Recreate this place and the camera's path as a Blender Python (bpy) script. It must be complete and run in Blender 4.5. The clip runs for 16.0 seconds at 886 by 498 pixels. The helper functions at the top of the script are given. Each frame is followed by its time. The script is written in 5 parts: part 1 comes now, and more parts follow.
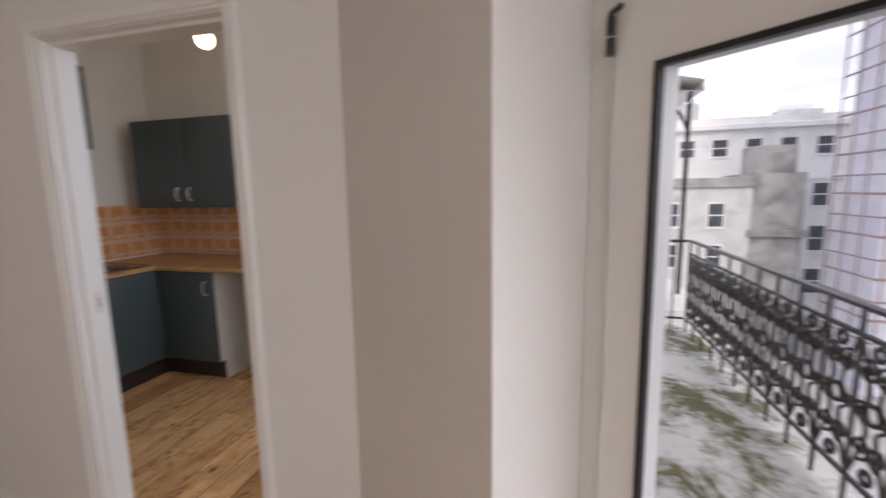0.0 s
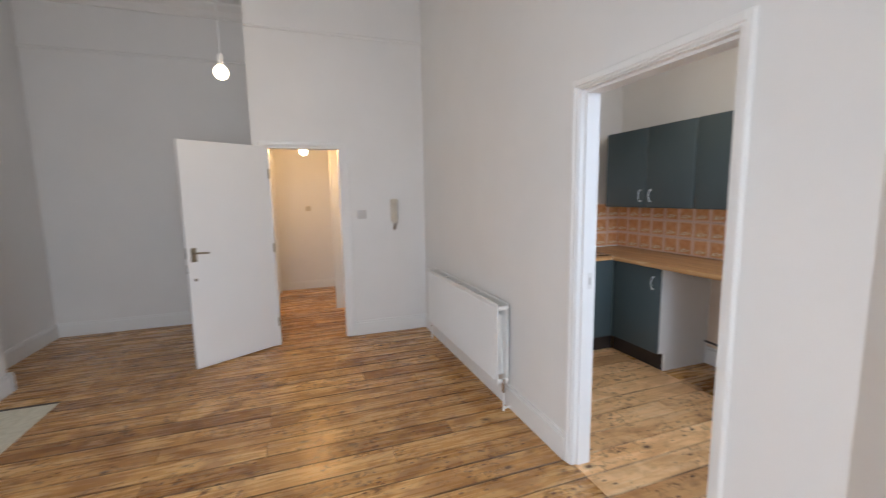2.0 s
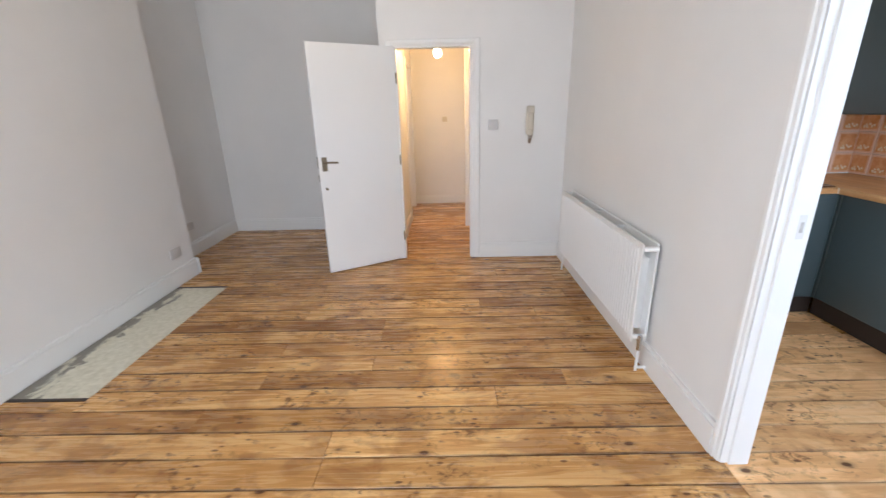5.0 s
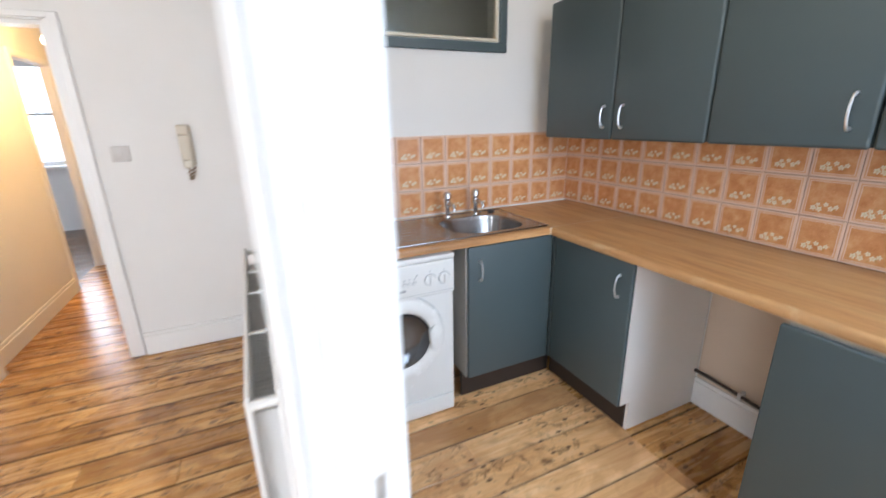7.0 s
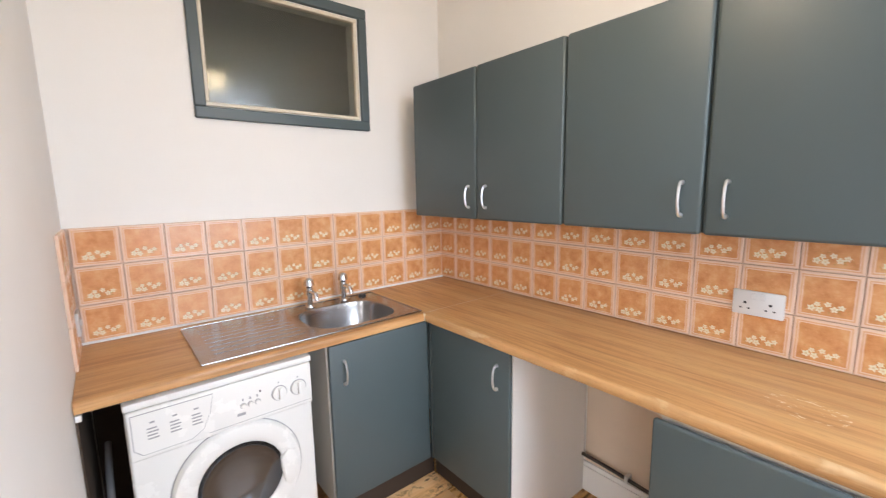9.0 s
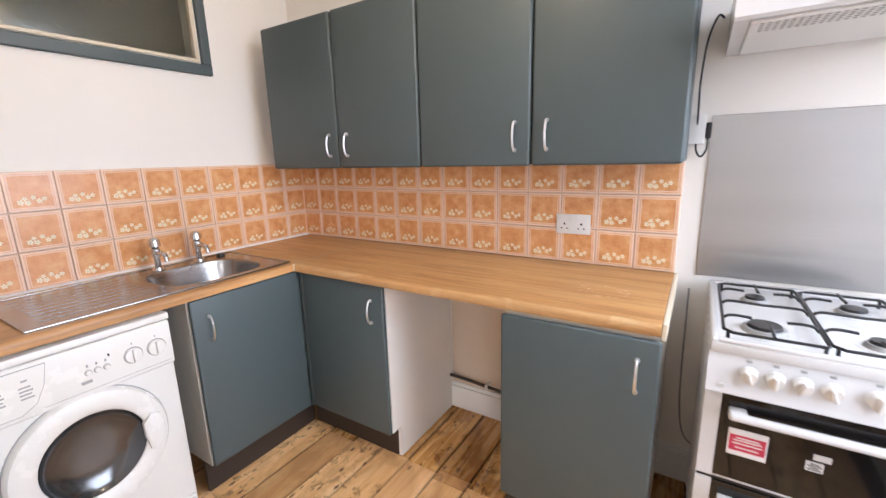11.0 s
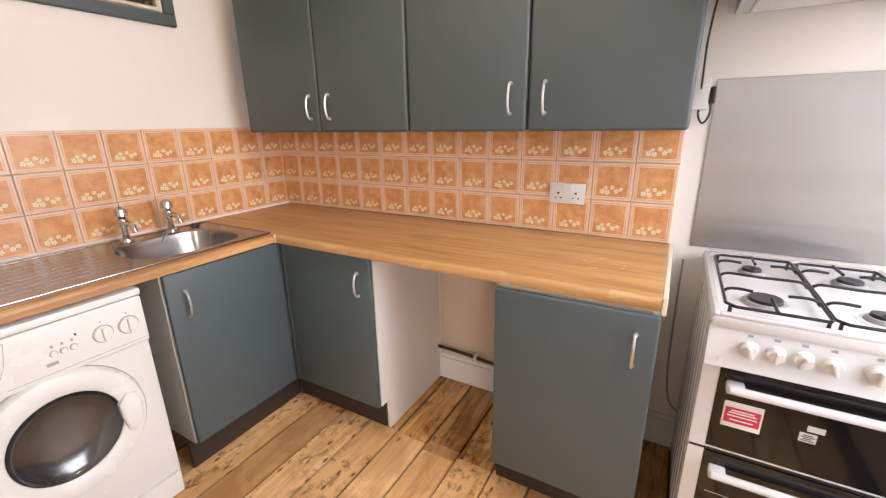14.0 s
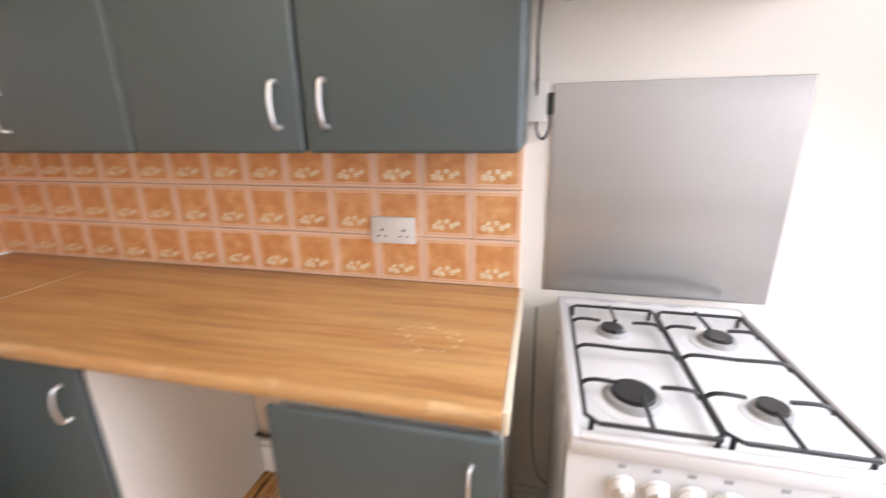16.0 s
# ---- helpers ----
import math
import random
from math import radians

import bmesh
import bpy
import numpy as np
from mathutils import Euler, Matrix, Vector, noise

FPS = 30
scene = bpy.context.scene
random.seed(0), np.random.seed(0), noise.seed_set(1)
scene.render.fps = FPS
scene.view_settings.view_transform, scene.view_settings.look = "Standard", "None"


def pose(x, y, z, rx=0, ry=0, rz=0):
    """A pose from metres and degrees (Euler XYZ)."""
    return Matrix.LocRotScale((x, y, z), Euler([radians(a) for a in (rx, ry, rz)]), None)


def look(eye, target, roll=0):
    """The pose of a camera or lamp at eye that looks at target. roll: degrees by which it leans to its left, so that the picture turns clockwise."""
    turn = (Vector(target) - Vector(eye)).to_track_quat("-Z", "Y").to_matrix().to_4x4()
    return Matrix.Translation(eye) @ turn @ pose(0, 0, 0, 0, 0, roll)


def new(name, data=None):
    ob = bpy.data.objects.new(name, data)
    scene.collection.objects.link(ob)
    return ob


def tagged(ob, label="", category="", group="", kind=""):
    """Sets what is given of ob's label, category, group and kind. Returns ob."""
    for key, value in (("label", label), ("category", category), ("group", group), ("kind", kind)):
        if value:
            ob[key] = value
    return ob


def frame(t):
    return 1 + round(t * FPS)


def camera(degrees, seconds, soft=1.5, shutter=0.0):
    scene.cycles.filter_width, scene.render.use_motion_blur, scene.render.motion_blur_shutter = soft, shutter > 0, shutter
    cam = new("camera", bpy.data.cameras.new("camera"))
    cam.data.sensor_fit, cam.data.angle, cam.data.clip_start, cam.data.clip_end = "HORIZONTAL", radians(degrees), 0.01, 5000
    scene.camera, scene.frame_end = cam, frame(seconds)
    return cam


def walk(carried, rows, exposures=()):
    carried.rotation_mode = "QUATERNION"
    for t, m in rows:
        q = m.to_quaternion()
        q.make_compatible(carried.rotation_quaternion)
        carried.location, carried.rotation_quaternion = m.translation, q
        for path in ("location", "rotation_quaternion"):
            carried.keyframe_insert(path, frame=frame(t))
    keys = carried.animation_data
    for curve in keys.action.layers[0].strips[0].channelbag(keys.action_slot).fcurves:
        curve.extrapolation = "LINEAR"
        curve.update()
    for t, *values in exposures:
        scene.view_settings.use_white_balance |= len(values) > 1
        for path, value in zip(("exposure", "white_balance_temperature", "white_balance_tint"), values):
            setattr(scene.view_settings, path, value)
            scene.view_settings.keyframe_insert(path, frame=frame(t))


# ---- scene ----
cam = camera(94.1, 16.0, soft=1.2, shutter=0.5)
PATH = [
    (0, (3.566, -3.052, 1.435), (3.054, -1.139, 1.16), -1.0),
    (0.5, (3.526, -3.12, 1.465), (2.53, -1.409, 1.186), -1.2),
    (1, (3.529, -3.17, 1.471), (2.121, -1.775, 1.204), -1.3),
    (1.5, (3.548, -3.247, 1.481), (1.848, -2.227, 1.218), -1.2),
    (2, (3.574, -3.297, 1.48), (1.706, -2.631, 1.224), -1.0),
    (2.5, (3.588, -3.327, 1.477), (1.64, -2.96, 1.212), -0.9),
    (3, (3.62, -3.354, 1.459), (1.645, -3.245, 1.166), -0.7),
    (3.2, (3.633, -3.354, 1.458), (1.658, -3.334, 1.139), -0.8),
    (5.3, (3.073, -2.928, 1.412), (1.198, -2.896, 0.72), -1.3),
    (5.5, (2.982, -2.814, 1.396), (1.111, -2.694, 0.697), -1.3),
    (6, (2.712, -2.519, 1.416), (0.879, -2.148, 0.706), -1.3),
    (6.5, (2.442, -2.224, 1.426), (0.661, -1.612, 0.754), -1.2),
    (7, (2.235, -1.962, 1.448), (0.499, -1.167, 0.854), -1.2),
    (7.3, (2.15, -1.833, 1.492), (0.432, -0.962, 0.954), -1.3),
    (7.5, (2.112, -1.807, 1.516), (0.414, -0.874, 1.019), -1.0),
    (8, (2.102, -1.759, 1.54), (0.439, -0.721, 1.142), -1.1),
    (8.5, (2.104, -1.733, 1.532), (0.494, -0.594, 1.201), -1.1),
    (9, (2.11, -1.718, 1.498), (0.58, -0.464, 1.202), -1.0),
    (9.5, (2.105, -1.73, 1.466), (0.692, -0.348, 1.165), -1.1),
    (10, (2.114, -1.74, 1.444), (0.839, -0.235, 1.109), -1.1),
    (10.2, (2.125, -1.746, 1.428), (0.906, -0.197, 1.089), -1.2),
    (12.3, (2.256, -1.945, 1.341), (1.382, -0.24, 0.768), -0.9),
    (12.5, (2.249, -1.936, 1.338), (1.378, -0.23, 0.762), -0.9),
    (13, (2.212, -1.864, 1.354), (1.338, -0.165, 0.764), -0.9),
    (13.5, (2.158, -1.803, 1.372), (1.259, -0.116, 0.785), -0.9),
    (14, (2.121, -1.779, 1.373), (1.184, -0.112, 0.79), -0.9),
    (14.5, (2.092, -1.752, 1.367), (1.135, -0.096, 0.782), -1.0),
    (15, (2.096, -1.64, 1.357), (1.173, 0.036, 0.777), -1.0),
    (15.5, (2.119, -1.414, 1.362), (1.325, 0.33, 0.789), -0.7),
    (16, (2.18, -1.217, 1.403), (1.739, 0.646, 0.823), -0.9),
]

EXPOSURES = [(0.0, -1.86, 7100, 18), (0.5, -1.82, 7100, 18), (1.0, -1.46, 6300, 11), (1.5, -1.22, 6200, 11), (2.2, -0.92, 6100, 10), (3.0, -0.76, 6100, 10), (5.5, -0.48, 5900, 9),
             (6.5, -0.34, 5700, 8), (7.0, -0.20, 6100, 9), (7.4, 0.05, 6400, 11), (8.3, 0.16, 7300, 16), (9.3, 0.15, 6600, 12), (10.2, 0.18, 6600, 14), (12.3, -0.04, 7500, 19), (14.5, 0.08, 7700, 20), (16.0, 0.06, 7500, 19)]
walk(cam, [(t, look(eye, target, roll)) for t, eye, target, roll in PATH], EXPOSURES)

# ---------------------------------------------------------------- light
world = bpy.data.worlds.new("sky")
scene.world = world
world.use_nodes = True
wn = world.node_tree.nodes
wl = world.node_tree.links
sky = wn.new("ShaderNodeTexSky")
sky.sky_type = "NISHITA"
sky.sun_disc = False
sky.sun_elevation = radians(38)
sky.sun_rotation = radians(172)
sky.air_density = 1.0
sky.dust_density = 3.0
wn["Background"].inputs["Strength"].default_value = 0.15
# broken overcast: thin bright cloud over the blue
wc = wn.new("ShaderNodeTexCoord")
wm_ = wn.new("ShaderNodeMapping")
wm_.inputs["Scale"].default_value = (1.0, 1.0, 3.5)
cloud = wn.new("ShaderNodeTexNoise")
cloud.inputs["Scale"].default_value, cloud.inputs["Detail"].default_value = 2.2, 5.0
cr = wn.new("ShaderNodeValToRGB")
cr.color_ramp.elements[0].position, cr.color_ramp.elements[1].position = 0.42, 0.60
cr.color_ramp.elements[0].color, cr.color_ramp.elements[1].color = (0.58, 0.58, 0.58, 1), (1, 1, 1, 1)
cm = wn.new("ShaderNodeMix")
cm.data_type = "RGBA"
cm.inputs[7].default_value = (37.0, 41.0, 49.0, 1)
wl.new(wc.outputs["Generated"], wm_.inputs["Vector"])
wl.new(wm_.outputs["Vector"], cloud.inputs["Vector"])
wl.new(cloud.outputs["Fac"], cr.inputs["Fac"])
wl.new(cr.outputs["Color"], cm.inputs[0])
wl.new(sky.outputs["Color"], cm.inputs[6])
wl.new(cm.outputs[2], wn["Background"].inputs["Color"])

sun = new("sun", bpy.data.lights.new("sun", "SUN"))
sun.data.energy, sun.data.angle, sun.data.color = 3.6, radians(20), (1.0, 0.96, 0.9)
sun.matrix_world = look((0, 0, 0), (-0.10, 0.76, -0.64))


def window_light(name, centre, towards, w, h, watts, colour=(0.92, 0.96, 1.0), spread=180):
    """Sky light that enters by a window opening."""
    lamp = new(name, bpy.data.lights.new(name, "AREA"))
    lamp.data.shape, lamp.data.size, lamp.data.size_y = "RECTANGLE", w, h
    lamp.data.energy, lamp.data.color = watts, colour
    lamp.matrix_world = look(centre, towards)
    lamp.data.spread = radians(spread)
    return lamp


def bulb_light(name, place, watts, colour=(1.0, 0.72, 0.42), size=0.045):
    lamp = new(name, bpy.data.lights.new(name, "POINT"))
    lamp.data.energy, lamp.data.color, lamp.data.shadow_soft_size = watts, colour, size
    lamp.location = place
    return lamp


KLAMP, PLAMP, HLAMP = (1.58, -0.935, 2.342), (0.40, -3.70, 2.313), (-2.00, -3.15, 2.065)
window_light("kitchen_window_light", (3.17, -0.85, 1.55), (1.3, -1.05, 0.1), 1.1, 2.0, 25, (0.64, 0.81, 1.0), 130)
# Lamps for the bay; its front and south windows are assumed, unseen.
window_light("bay_window_light", (4.66, -3.73, 1.5), (1.7, -5.0, 0.3), 0.7, 2.4, 96)
window_light("bay_side_light", (4.05, -4.97, 1.5), (2.7, -3.9, 0.6), 1.1, 2.4, 46)
# Extra lamp in part of the bay door's opening, to brighten the breast.
window_light("bay_door_light", (4.213, -2.825, 1.35), (3.533, -3.558, 0.95), 0.46, 2.1, 24, (0.80, 0.90, 1.0))
window_light("far_room_light", (-5.44, -4.5, 1.6), (-3.5, -4.4, 1.0), 0.8, 1.4, 25)
bulb_light("kitchen_bulb_light", KLAMP, 12.0, (1.0, 0.84, 0.66))
bulb_light("pendant_bulb_light", PLAMP, 7)
bulb_light("hall_bulb_light", HLAMP, 37, (1.0, 0.56, 0.20))


# ---------------------------------------------------------------- materials
class Nodes:
    """A small hand for wiring one material."""

    def __init__(self, name, rough=0.5, metal=0.0, colour=(0.8, 0.8, 0.8)):
        self.mat = bpy.data.materials.new(name)
        self.mat.use_nodes = True
        self.tree = self.mat.node_tree
        self.bsdf = self.tree.nodes["Principled BSDF"]
        self.bsdf.inputs["Roughness"].default_value = rough
        self.bsdf.inputs["Metallic"].default_value = metal
        self.bsdf.inputs["Base Color"].default_value = (*colour, 1)
        self.coord = self.tree.nodes.new("ShaderNodeTexCoord").outputs["Object"]

    def link(self, value, socket):
        if isinstance(value, (int, float)):
            socket.default_value = value
        elif isinstance(value, tuple):
            socket.default_value = (*value, 1) if len(value) == 3 and len(socket.default_value) == 4 else value
        else:
            self.tree.links.new(value, socket)

    def math(self, op, a, b=0.0, c=0.0):
        n = self.tree.nodes.new("ShaderNodeMath")
        n.operation = op
        for i, v in enumerate((a, b, c)):
            self.link(v, n.inputs[i])
        return n.outputs[0]

    def mapped(self, scale=(1, 1, 1), shift=None, rot=(0, 0, 0)):
        n = self.tree.nodes.new("ShaderNodeMapping")
        n.inputs["Scale"].default_value = scale
        n.inputs["Rotation"].default_value = rot
        self.link(self.coord, n.inputs["Vector"])
        if shift is not None:
            self.link(shift, n.inputs["Location"])
        return n.outputs[0]

    def noise(self, vec, scale, detail=3.0, rough=0.5, distort=0.0):
        n = self.tree.nodes.new("ShaderNodeTexNoise")
        self.link(vec, n.inputs["Vector"])
        n.inputs["Scale"].default_value = scale
        n.inputs["Detail"].default_value = detail
        n.inputs["Roughness"].default_value = rough
        n.inputs["Distortion"].default_value = distort
        return n.outputs["Fac"]

    def voronoi(self, vec, scale, feature="F1", randomness=1.0):
        n = self.tree.nodes.new("ShaderNodeTexVoronoi")
        n.feature = feature
        self.link(vec, n.inputs["Vector"])
        n.inputs["Scale"].default_value = scale
        n.inputs["Randomness"].default_value = randomness
        return n.outputs["Distance"]

    def ramp(self, fac, stops):
        n = self.tree.nodes.new("ShaderNodeValToRGB")
        el = n.color_ramp.elements
        while len(el) < len(stops):
            el.new(0.5)
        for e, (p, c) in zip(el, stops):
            e.position = p
            e.color = (*c, 1) if isinstance(c, tuple) else (c, c, c, 1)
        self.link(fac, n.inputs["Fac"])
        return n.outputs["Color"]

    def mix(self, fac, a, b, mode="MIX"):
        n = self.tree.nodes.new("ShaderNodeMix")
        n.data_type, n.blend_type = "RGBA", mode
        self.link(fac, n.inputs[0])
        self.link(a, n.inputs[6])
        self.link(b, n.inputs[7])
        return n.outputs[2]

    def random(self):
        return self.tree.nodes.new("ShaderNodeObjectInfo").outputs["Random"]

    def bump(self, height, strength=0.2, distance=0.002):
        n = self.tree.nodes.new("ShaderNodeBump")
        n.inputs["Strength"].default_value = strength
        n.inputs["Distance"].default_value = distance
        self.link(height, n.inputs["Height"])
        self.tree.links.new(n.outputs["Normal"], self.bsdf.inputs["Normal"])

    def base(self, c):
        self.link(c, self.bsdf.inputs["Base Color"])

    def rough(self, r):
        self.link(r, self.bsdf.inputs["Roughness"])

    def split(self, vec=None):
        n = self.tree.nodes.new("ShaderNodeSeparateXYZ")
        self.link(self.coord if vec is None else vec, n.inputs[0])
        return n.outputs


def paint(name, colour, rough=0.55, vary=0.05, lump=0.12, grain=60.0):
    """Brushed or rolled paint: faint patches, fine roller grain."""
    m = Nodes(name, rough)
    big = m.noise(m.coord, 1.3, 4, 0.6)
    dark = tuple(c * (1 - vary) for c in colour)
    m.base(m.mix(m.ramp(big, [(0.35, 0.0), (0.7, 1.0)]), dark, colour))
    fine = m.noise(m.coord, grain, 3, 0.6)
    mid = m.noise(m.coord, 7.0, 3, 0.6)
    m.rough(m.math("MULTIPLY_ADD", mid, 0.14, rough - 0.07))
    m.bump(m.math("ADD", fine, m.math("MULTIPLY", mid, 1.6)), lump, 0.002)
    return m.mat


def plain(name, colour, rough=0.4, metal=0.0, vary=0.06, scale=9.0):
    m = Nodes(name, rough, metal)
    n = m.noise(m.coord, scale, 4, 0.6)
    m.base(m.mix(n, tuple(c * (1 - vary) for c in colour), tuple(min(1, c * (1 + vary)) for c in colour)))
    m.rough(m.math("MULTIPLY_ADD", n, 0.12, rough - 0.06))
    return m.mat


def board_wood(name, dark, body, pale, stain, amount, soil, shine):
    """Sanded pine boards, the grain along y; stain and soil gather unevenly."""
    m = Nodes(name, 0.36)
    r = m.random()
    comb = m.tree.nodes.new("ShaderNodeCombineXYZ")
    m.link(m.math("MULTIPLY", r, 31.0), comb.inputs[0])
    m.link(m.math("MULTIPLY", r, 57.0), comb.inputs[1])
    m.link(m.math("MULTIPLY", r, 13.0), comb.inputs[2])
    shift = comb.outputs[0]
    rings = m.noise(m.mapped((1, 0.07, 1), shift), 30, 5, 0.58, 1.2)
    wide = m.noise(m.mapped((1, 0.22, 1), shift), 6.5, 3, 0.55, 0.5)
    patch = m.noise(m.mapped((1, 0.55, 1), shift), 6.5, 4, 0.60, 0.8)
    base = m.ramp(rings, [(0.27, dark), (0.47, body), (0.72, pale)])
    base = m.mix(m.ramp(wide, [(0.42, 0.0), (0.66, 0.6 * amount)]), base, tuple(0.5 * (p + q) for p, q in zip(stain, body)))
    base = m.mix(m.ramp(patch, [(0.47, 0.0), (0.60, amount)]), base, stain)
    knot = m.voronoi(m.mapped((1, 0.55, 1), shift), 7.5)
    ring = m.ramp(knot, [(0.0, 1.0), (0.065, 0.95), (0.10, 0.35), (0.20, 0.0)])
    dash = m.voronoi(m.mapped((1, 0.42, 1), shift), 24.0)
    gate = m.noise(m.mapped((1, 0.5, 1), shift), 3.6, 3, 0.6)
    fleck = m.math("MULTIPLY", m.ramp(dash, [(0.0, 0.95), (0.12, 0.85), (0.20, 0.0)]), m.ramp(gate, [(0.42, 0.0), (0.52, 1.0)]))
    smudge = m.math("MULTIPLY", m.ramp(m.noise(m.mapped((1, 0.7, 1), shift), 26.0, 4, 0.65, 0.6), [(0.52, 0.0), (0.66, 0.85)]), m.ramp(gate, [(0.46, 0.0), (0.58, 1.0)]))
    base = m.mix(smudge, base, tuple(0.45 * c for c in stain))
    base = m.mix(fleck, base, (0.10, 0.040, 0.014))
    side = m.math("ABSOLUTE", m.split()[0])
    grime = m.ramp(m.math("MULTIPLY", m.math("ADD", side, m.math("MULTIPLY_ADD", wide, 0.020, -0.010)), 10.0), [(0.0, 0.0), (0.70, 0.0), (0.775, soil), (0.795, 0.8)])
    base = m.mix(ring, base, (0.085, 0.034, 0.012))
    base = m.mix(grime, base, (0.065, 0.027, 0.010))
    tone = m.ramp(r, [(0.0, (0.70, 0.62, 0.54)), (0.35, (0.92, 0.88, 0.83)), (0.7, (1.0, 1.0, 1.0)), (1.0, (1.14, 1.12, 1.09))])
    base = m.mix(1.0, base, tone, "MULTIPLY")
    m.base(base)
    m.rough(m.math("MULTIPLY_ADD", rings, 0.20, shine))
    m.bump(m.math("SUBTRACT", rings, m.math("MULTIPLY", ring, 0.8)), 0.25, 0.0015)
    return m.mat


def laminate(name, along):
    """Worktop laminate printed with straight oak grain."""
    m = Nodes(name, 0.38)
    sc = (0.06, 1, 1) if along == "x" else (1, 0.06, 1)
    g = m.noise(m.mapped(sc), 46, 5, 0.6, 0.4)
    w = m.noise(m.mapped(sc), 13, 3, 0.5, 0.2)
    f = m.noise(m.mapped(tuple(3 if c == 1 else 0.5 for c in sc)), 60, 2, 0.5)
    c = m.ramp(g, [(0.3, (0.33, 0.152, 0.056)), (0.52, (0.51, 0.262, 0.102)), (0.75, (0.60, 0.335, 0.145))])
    c = m.mix(m.ramp(w, [(0.45, 0.0), (0.62, 0.5)]), c, (0.62, 0.38, 0.17))
    c = m.mix(m.ramp(f, [(0.55, 0.0), (0.75, 0.35)]), c, (0.30, 0.15, 0.06))
    m.base(c)
    if along == "x":
        x, y, z = m.split()
        dx, dy = m.math("SUBTRACT", x, 1.93), m.math("MULTIPLY", m.math("ADD", y, 0.36), 1.3)
        near = m.math("LESS_THAN", m.math("ADD", m.math("MULTIPLY", dx, dx), m.math("MULTIPLY", dy, dy)), 0.008)
        chips = m.ramp(m.noise(m.mapped((1, 2.2, 1), None, (0, 0, 0.5)), 34, 2, 0.5, 1.5), [(0.63, 0.0), (0.66, 0.85)])
        c = m.mix(m.math("MULTIPLY", chips, near), c, (0.78, 0.66, 0.50))
        lip = m.math("LESS_THAN", y, -0.586)
        fray = m.ramp(m.noise(m.mapped((1, 3.0, 3.0)), 4.5, 4, 0.65, 0.8), [(0.57, 0.0), (0.66, 0.45)])
        c = m.mix(m.math("MULTIPLY", fray, lip), c, (0.70, 0.50, 0.29))
        scuff = m.ramp(m.noise(m.mapped((0.35, 2.4, 1), None, (0, 0, -0.35)), 16.0, 5, 0.7, 1.2), [(0.62, 0.0), (0.72, 0.30)])
        c = m.mix(scuff, c, (0.66, 0.45, 0.25))
        m.base(c)
    worn = m.noise(m.coord, 5, 4, 0.6)
    m.rough(m.math("MULTIPLY_ADD", worn, 0.2, 0.26))
    m.bump(g, 0.06, 0.0006)
    return m.mat


def daisy_tile():
    """Orange glazed tile with pale double border and a spray of daisies."""
    m = Nodes("daisy_tile", 0.22)
    x, y, z = m.split()
    r = m.random()
    comb = m.tree.nodes.new("ShaderNodeCombineXYZ")
    m.link(m.math("MULTIPLY", r, 19.0), comb.inputs[0])
    m.link(m.math("MULTIPLY", r, 7.0), comb.inputs[2])
    cloud = m.noise(m.mapped((1, 1, 1), comb.outputs[0]), 22, 5, 0.65)
    speck = m.noise(m.mapped((1, 1, 1), comb.outputs[0]), 160, 2, 0.5)
    field = m.ramp(cloud, [(0.28, (0.55, 0.215, 0.075)), (0.5, (0.67, 0.310, 0.125)), (0.74, (0.76, 0.44, 0.22))])
    field = m.mix(m.ramp(speck, [(0.62, 0.0), (0.78, 0.4)]), field, (0.83, 0.50, 0.24))
    edge = m.math("MAXIMUM", m.math("ABSOLUTE", x), m.math("ABSOLUTE", z))
    wob = m.math("ADD", edge, m.math("MULTIPLY_ADD", cloud, 0.004, -0.002))
    line = m.ramp(m.math("MULTIPLY", wob, 10.0), [(0.0, 0.0), (0.590, 0.0), (0.600, 0.85), (0.622, 0.85), (0.632, 0.30), (0.662, 0.30), (0.675, 0.9), (1.0, 0.9)])
    c = m.mix(line, field, (0.80, 0.58, 0.44))
    flowers = None
    for k, (fx, fz, fr) in enumerate(((-0.036, -0.040, 0.0140), (-0.016, -0.043, 0.0135), (-0.023, -0.026, 0.0105), (0.002, -0.023, 0.0115),
                                      (0.018, -0.037, 0.0130), (0.034, -0.029, 0.0115))):
        dx, dz = m.math("SUBTRACT", x, fx), m.math("SUBTRACT", z, fz)
        rad = m.math("SQRT", m.math("ADD", m.math("MULTIPLY", dx, dx), m.math("MULTIPLY", dz, dz)))
        lobes = m.math("COSINE", m.math("MULTIPLY_ADD", m.math("ARCTAN2", dz, dx), 5.0, k * 1.1))
        inside = m.math("LESS_THAN", rad, m.math("MULTIPLY_ADD", lobes, fr * 0.15, fr * 0.66))
        flowers = inside if flowers is None else m.math("MAXIMUM", flowers, inside)
        heart = m.math("LESS_THAN", rad, fr * 0.22)
        flowers = m.math("SUBTRACT", flowers, m.math("MULTIPLY", heart, 0.45))
    leaf = m.noise(m.mapped((1, 1, 1)), 90, 2, 0.5)
    near = m.math("MULTIPLY", m.math("LESS_THAN", z, -0.012), m.math("LESS_THAN", edge, 0.052))
    c = m.mix(m.math("MULTIPLY", m.ramp(leaf, [(0.60, 0.0), (0.66, 0.7)]), near), c, (0.42, 0.27, 0.07))
    c = m.mix(m.math("MULTIPLY", flowers, 0.9), c, (0.80, 0.73, 0.52))
    m.base(c)
    m.rough(m.math("MULTIPLY_ADD", cloud, 0.15, 0.16))
    m.bump(m.math("ADD", cloud, m.math("MULTIPLY", line, 1.5)), 0.12, 0.001)
    return m.mat


